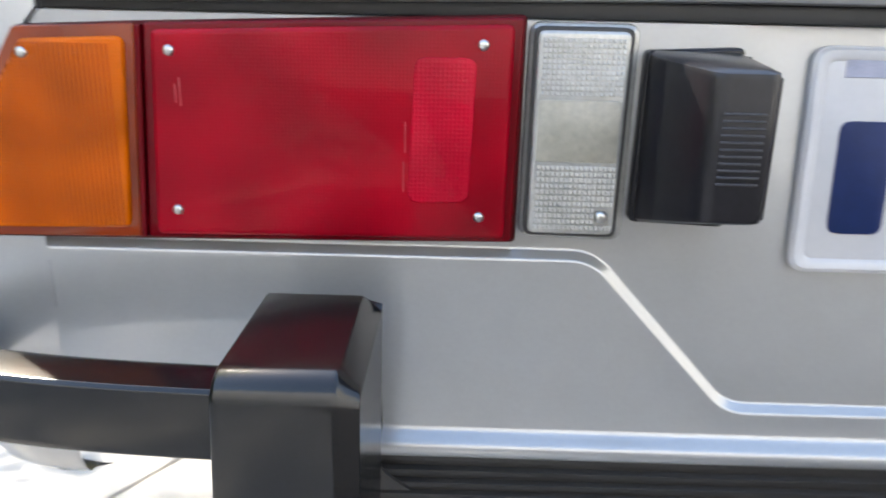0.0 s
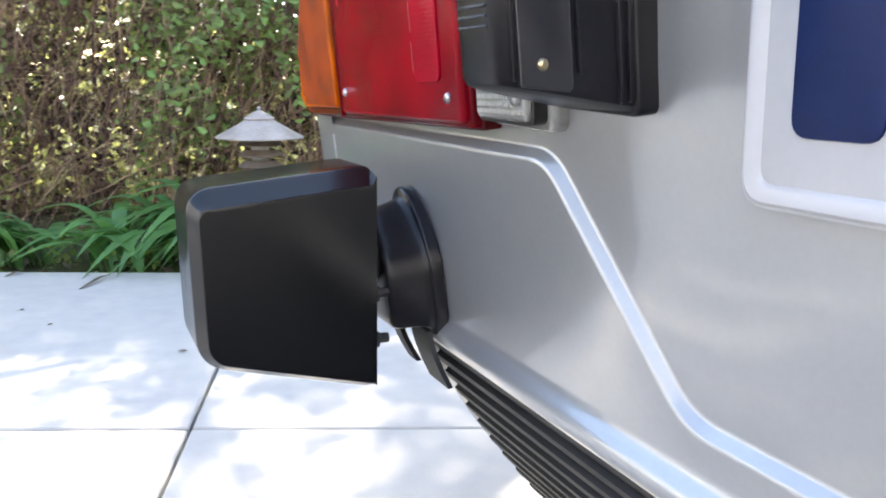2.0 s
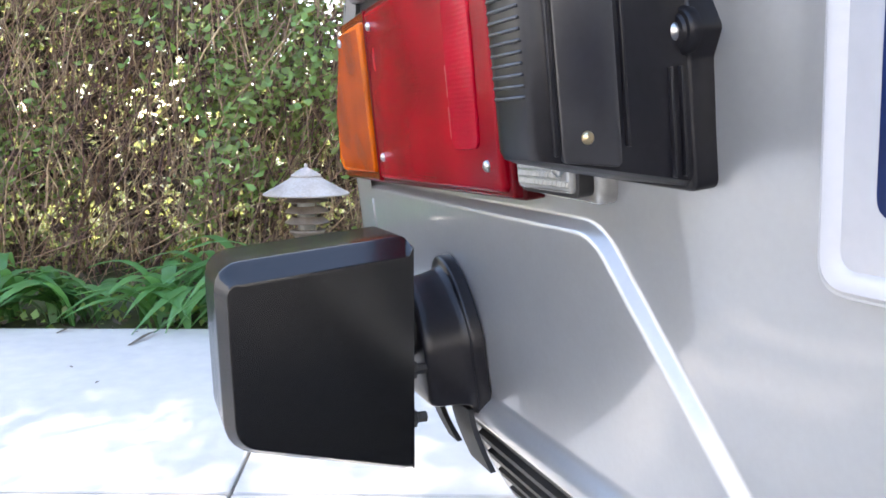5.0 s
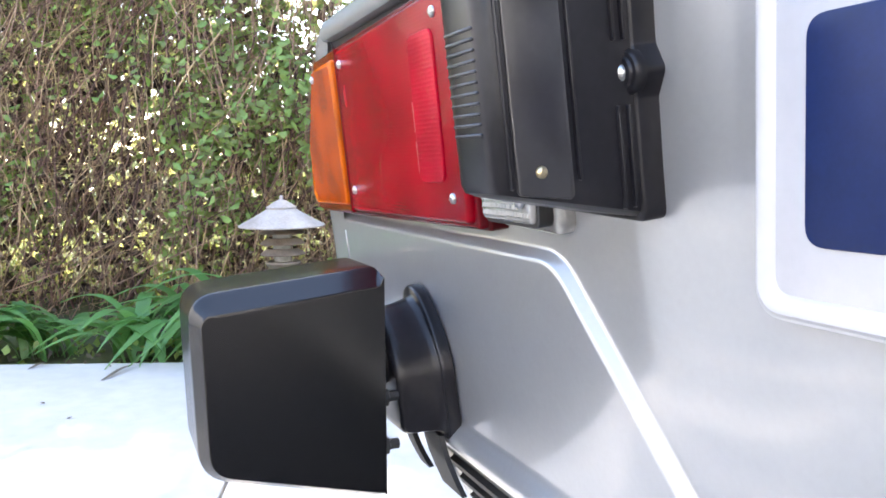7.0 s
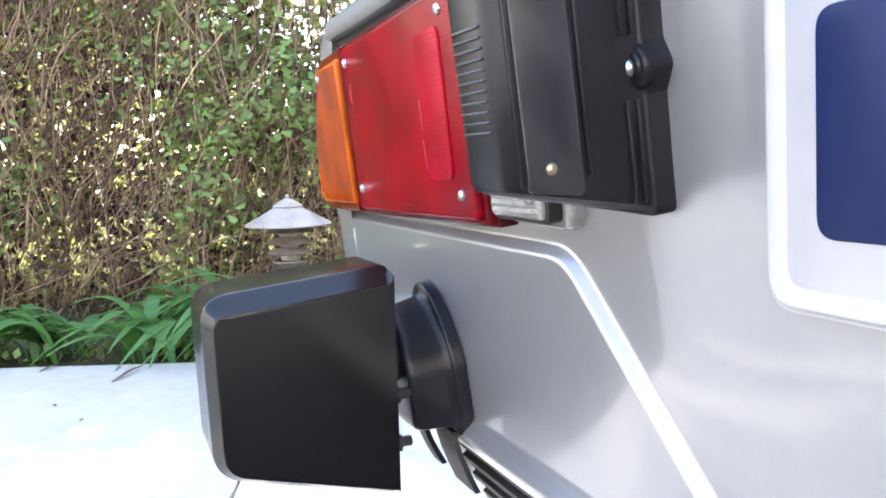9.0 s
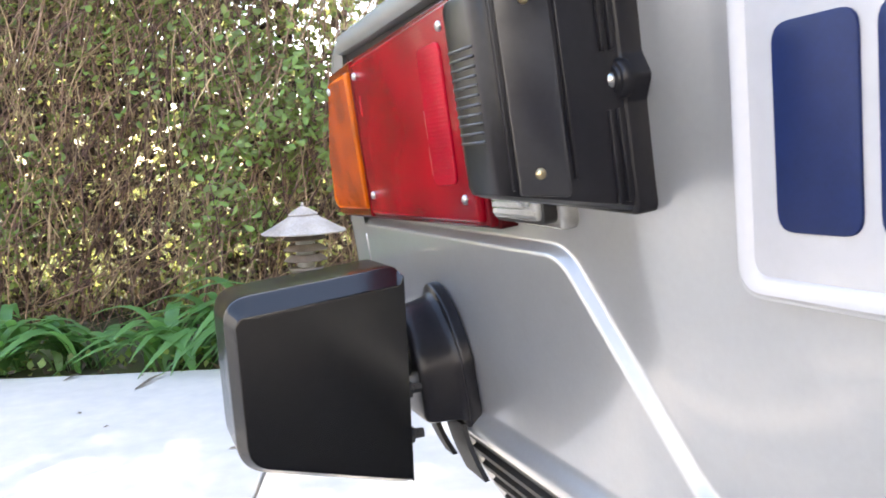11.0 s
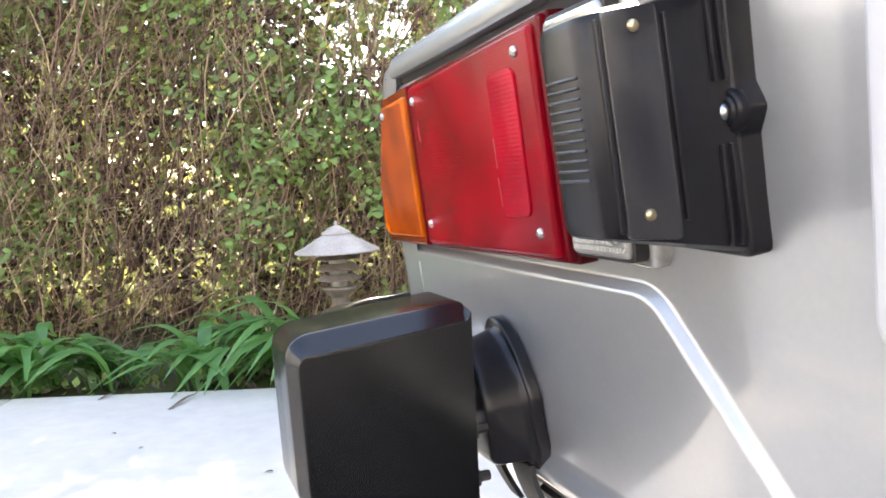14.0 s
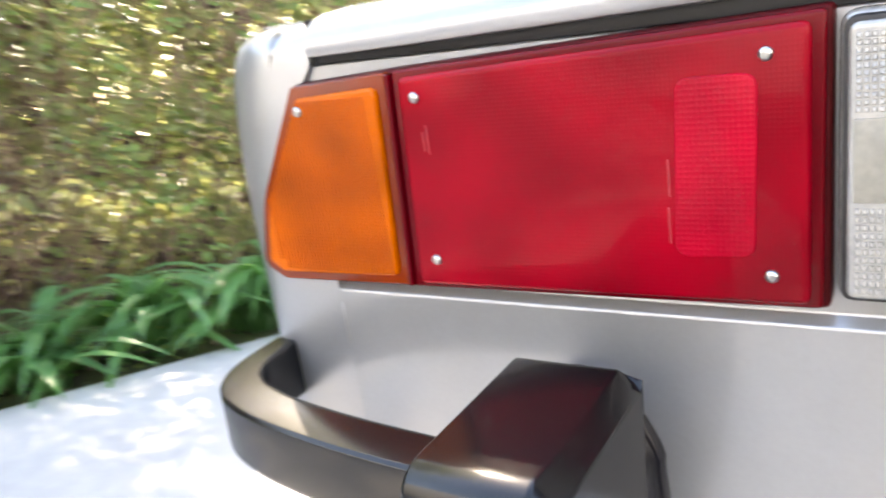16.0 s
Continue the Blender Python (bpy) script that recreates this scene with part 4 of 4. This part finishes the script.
for k in range(26000):                                   # trees far behind, lower where the sky shows
    s, n, z = rng.uniform(-18, 18), rng.uniform(12.0, 15.0), rng.uniform(-0.05, 6.6)
    top = 6.6 - 5.1 * smooth_step((s + 4.65) / 1.4) * (1 - smooth_step((s - 0.8) / 2.0))
    if z > top + 0.7 * noise.noise(Vector((s * 0.7, n * 0.7, 0.0))) or noise.noise(Vector((s * 0.5, n * 0.5, z * 0.6))) < rng.uniform(-0.9, 0.0):
        continue
    leaf(cv, cf, bed(s, n, z), rng.uniform(0.24, 0.48), rng)
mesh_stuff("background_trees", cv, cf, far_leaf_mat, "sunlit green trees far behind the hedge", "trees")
gv, gf = [], []
for k in range(16000):                                   # grass beyond
    p = bed(rng.uniform(-5, 6), 3.0 + 5 * rng.random() ** 1.5, -0.04)
    a = rng.uniform(0, 6.28)
    w, q = Vector((math.cos(a), math.sin(a), 0)) * 0.006, Vector((rng.gauss(0, 0.04), rng.gauss(0, 0.04), rng.uniform(0.06, 0.16)))
    n0 = len(gv)
    gv.extend([tuple(p - w), tuple(p + w), tuple(p + q)])
    gf.append((n0, n0 + 1, n0 + 2))
mesh_stuff("lawn_grass", gv, gf, lawn_mat, "sunlit grass beyond the hedge", "grass")



# ---- tree beyond the hedge, whose crown dapples the paving ----
def shade_tree(foot, crown, radius, clumps, seed):
    tr = random.Random(seed)
    tree = thing("tree", foot, "tall green tree behind the hedge, its crown dappling the paving", "tree")
    base_v, fork = Vector(foot), Vector(foot).lerp(Vector(crown), 0.62)
    bm = bmesh.new()

    def limb(a, b, r0, r1, bend):
        rows, sides, steps = [], 9, 7
        t = (b - a).normalized()
        u = t.orthogonal().normalized()
        w = t.cross(u)
        for k in range(steps + 1):
            f = k / steps
            c = a.lerp(b, f) + u * bend * math.sin(math.pi * f) + w * bend * 0.6 * math.sin(2.2 * math.pi * f)
            r = r0 + (r1 - r0) * f
            rows.append([tuple(c + (u * math.cos(2 * math.pi * q / sides) + w * math.sin(2 * math.pi * q / sides)) * r) for q in range(sides)])
        sheet(rows, bm, close=True)
    limb(base_v, fork, 0.17, 0.11, 0.08)
    for k in range(9):
        d = Vector((tr.gauss(0, 1), tr.gauss(0, 1), tr.uniform(-0.2, 1.0))).normalized()
        end = Vector(crown) + d * radius * tr.uniform(0.55, 0.9)
        limb(fork, end, 0.06, 0.015, tr.uniform(-0.2, 0.2))
    part("trunk", bm, twig_mat, tree, "grey-brown trunk with forking limbs")
    verts, faces = [], []
    for k in range(clumps):
        d = Vector((tr.gauss(0, 1), tr.gauss(0, 1), tr.gauss(0, 0.75)))
        centre = Vector(crown) + d.normalized() * radius * tr.random() ** 0.45
        if noise.noise(centre * 0.9) + 0.34 < tr.uniform(-0.1, 0.2):
            continue
        for q in range(22):
            leaf(verts, faces, centre + Vector((tr.gauss(0, 0.10), tr.gauss(0, 0.10), tr.gauss(0, 0.08))), tr.uniform(0.06, 0.12), tr)
    me = bpy.data.meshes.new("crown")
    me.from_pydata([tuple(Vector(v) - base_v) for v in verts], [], faces)
    me.materials.append(far_leaf_mat)
    ob = new("crown", me)
    ob.parent = tree
    tagged(ob, "leafy green crown with gaps")


shade_tree((-5.8, 2.0, -0.03), (-5.15, 1.9, 5.0), 2.4, 640, 41)

# ivy and litter on the bed
iv, jf = [], []
for k in range(2600):
    s, n = rng.uniform(-3, 3), rng.uniform(EDGE + 0.03, 2.6)
    if noise.noise(Vector((s * 2.3, n * 2.3, 4.0))) < -0.1:
        continue
    leaf(iv, jf, bed(s, n, rng.uniform(-0.02, 0.07)), rng.uniform(0.02, 0.04), rng)
mesh_stuff("bed_ivy", iv, jf, leaf_mat, "low green ivy leaves on the soil", "ground cover")
dv, df = [], []
for k in range(1500):
    leaf(dv, df, bed(rng.uniform(-3, 3), rng.uniform(EDGE + 0.01, 3.2), rng.uniform(-0.02, 0.005)), rng.uniform(0.02, 0.05), rng)
mesh_stuff("leaf_litter", dv, df, dead_leaf_mat, "brown dead leaves on the soil", "leaf litter")

# a few fallen leaves on the paving: place, heading, length, half width
for x, y, a, size, half in ((-1.759, -0.223, 145, 0.17, 0.008), (-1.997, -0.426, 139, 0.08, 0.007), (-1.60, -0.369, 30, 0.02, 0.004), (-1.93, -0.20, 10, 0.014, 0.005),
                            (-1.10, -0.035, 57, 0.02, 0.005), (-1.42, -0.30, 126, 0.014, 0.004), (-1.30, 0.10, 11, 0.012, 0.004)):
    rows = []
    for k in range(7):
        f = k / 6
        w = half * math.sin(math.pi * min(1.0, 0.08 + 0.92 * f)) ** 0.7
        lift = 0.0015 + 0.05 * size * math.sin(2.5 * f) ** 2
        rows.append([(size * f, -w, lift + w * 0.3), (size * f, 0, lift), (size * f, w, lift + w * 0.3)])
    me = bpy.data.meshes.new("fallen_leaf")
    bm = sheet(rows)
    bm.to_mesh(me)
    bm.free()
    me.materials.append(dead_leaf_mat)
    ob = new("fallen_leaf", me)
    ob.location, ob.rotation_euler = (x, y, 0.0008), (0, 0, radians(a))
    tagged(ob, "dry brown fallen leaf lying on the concrete", "leaf", "fallen leaves")

# ---- concrete slabs ----
pavement = thing("pavement", (0, 0, -0.045), "pale concrete slabs with narrow joints", "pavement", kind="structure")
SL, GAP, SKEW, ROWS = 1.07, 0.007, -0.09, ((1.735, 0.598), (0.598, -0.542))
turn = math.atan2(E_S.y, E_S.x)
for j, (far, near) in enumerate(ROWS):
    half = (far - near - GAP) / 2
    bm = box(-SL / 2 + GAP / 2, SL / 2 - GAP / 2, -half, half, -0.046, 0.0, 0.003, 1)
    for v in bm.verts:
        v.co.x += SKEW * v.co.y
    slab_mesh = bpy.data.meshes.new("concrete_slab")
    bm.to_mesh(slab_mesh)
    bm.free()
    slab_mesh.materials.append(concrete)
    middle_n = (far + near) / 2
    for i in range(-9, 10):
        c = E_S * (-0.334 + SL * (i + 0.5) + SKEW * (middle_n - 0.6)) + E_N * middle_n
        ob = new("concrete_slab", slab_mesh)
        ob.parent = pavement
        ob.location = (c.x, c.y, 0.045 + (0.0006 if (i + j) % 2 else 0.0))
        ob.rotation_euler = (0, 0, turn)
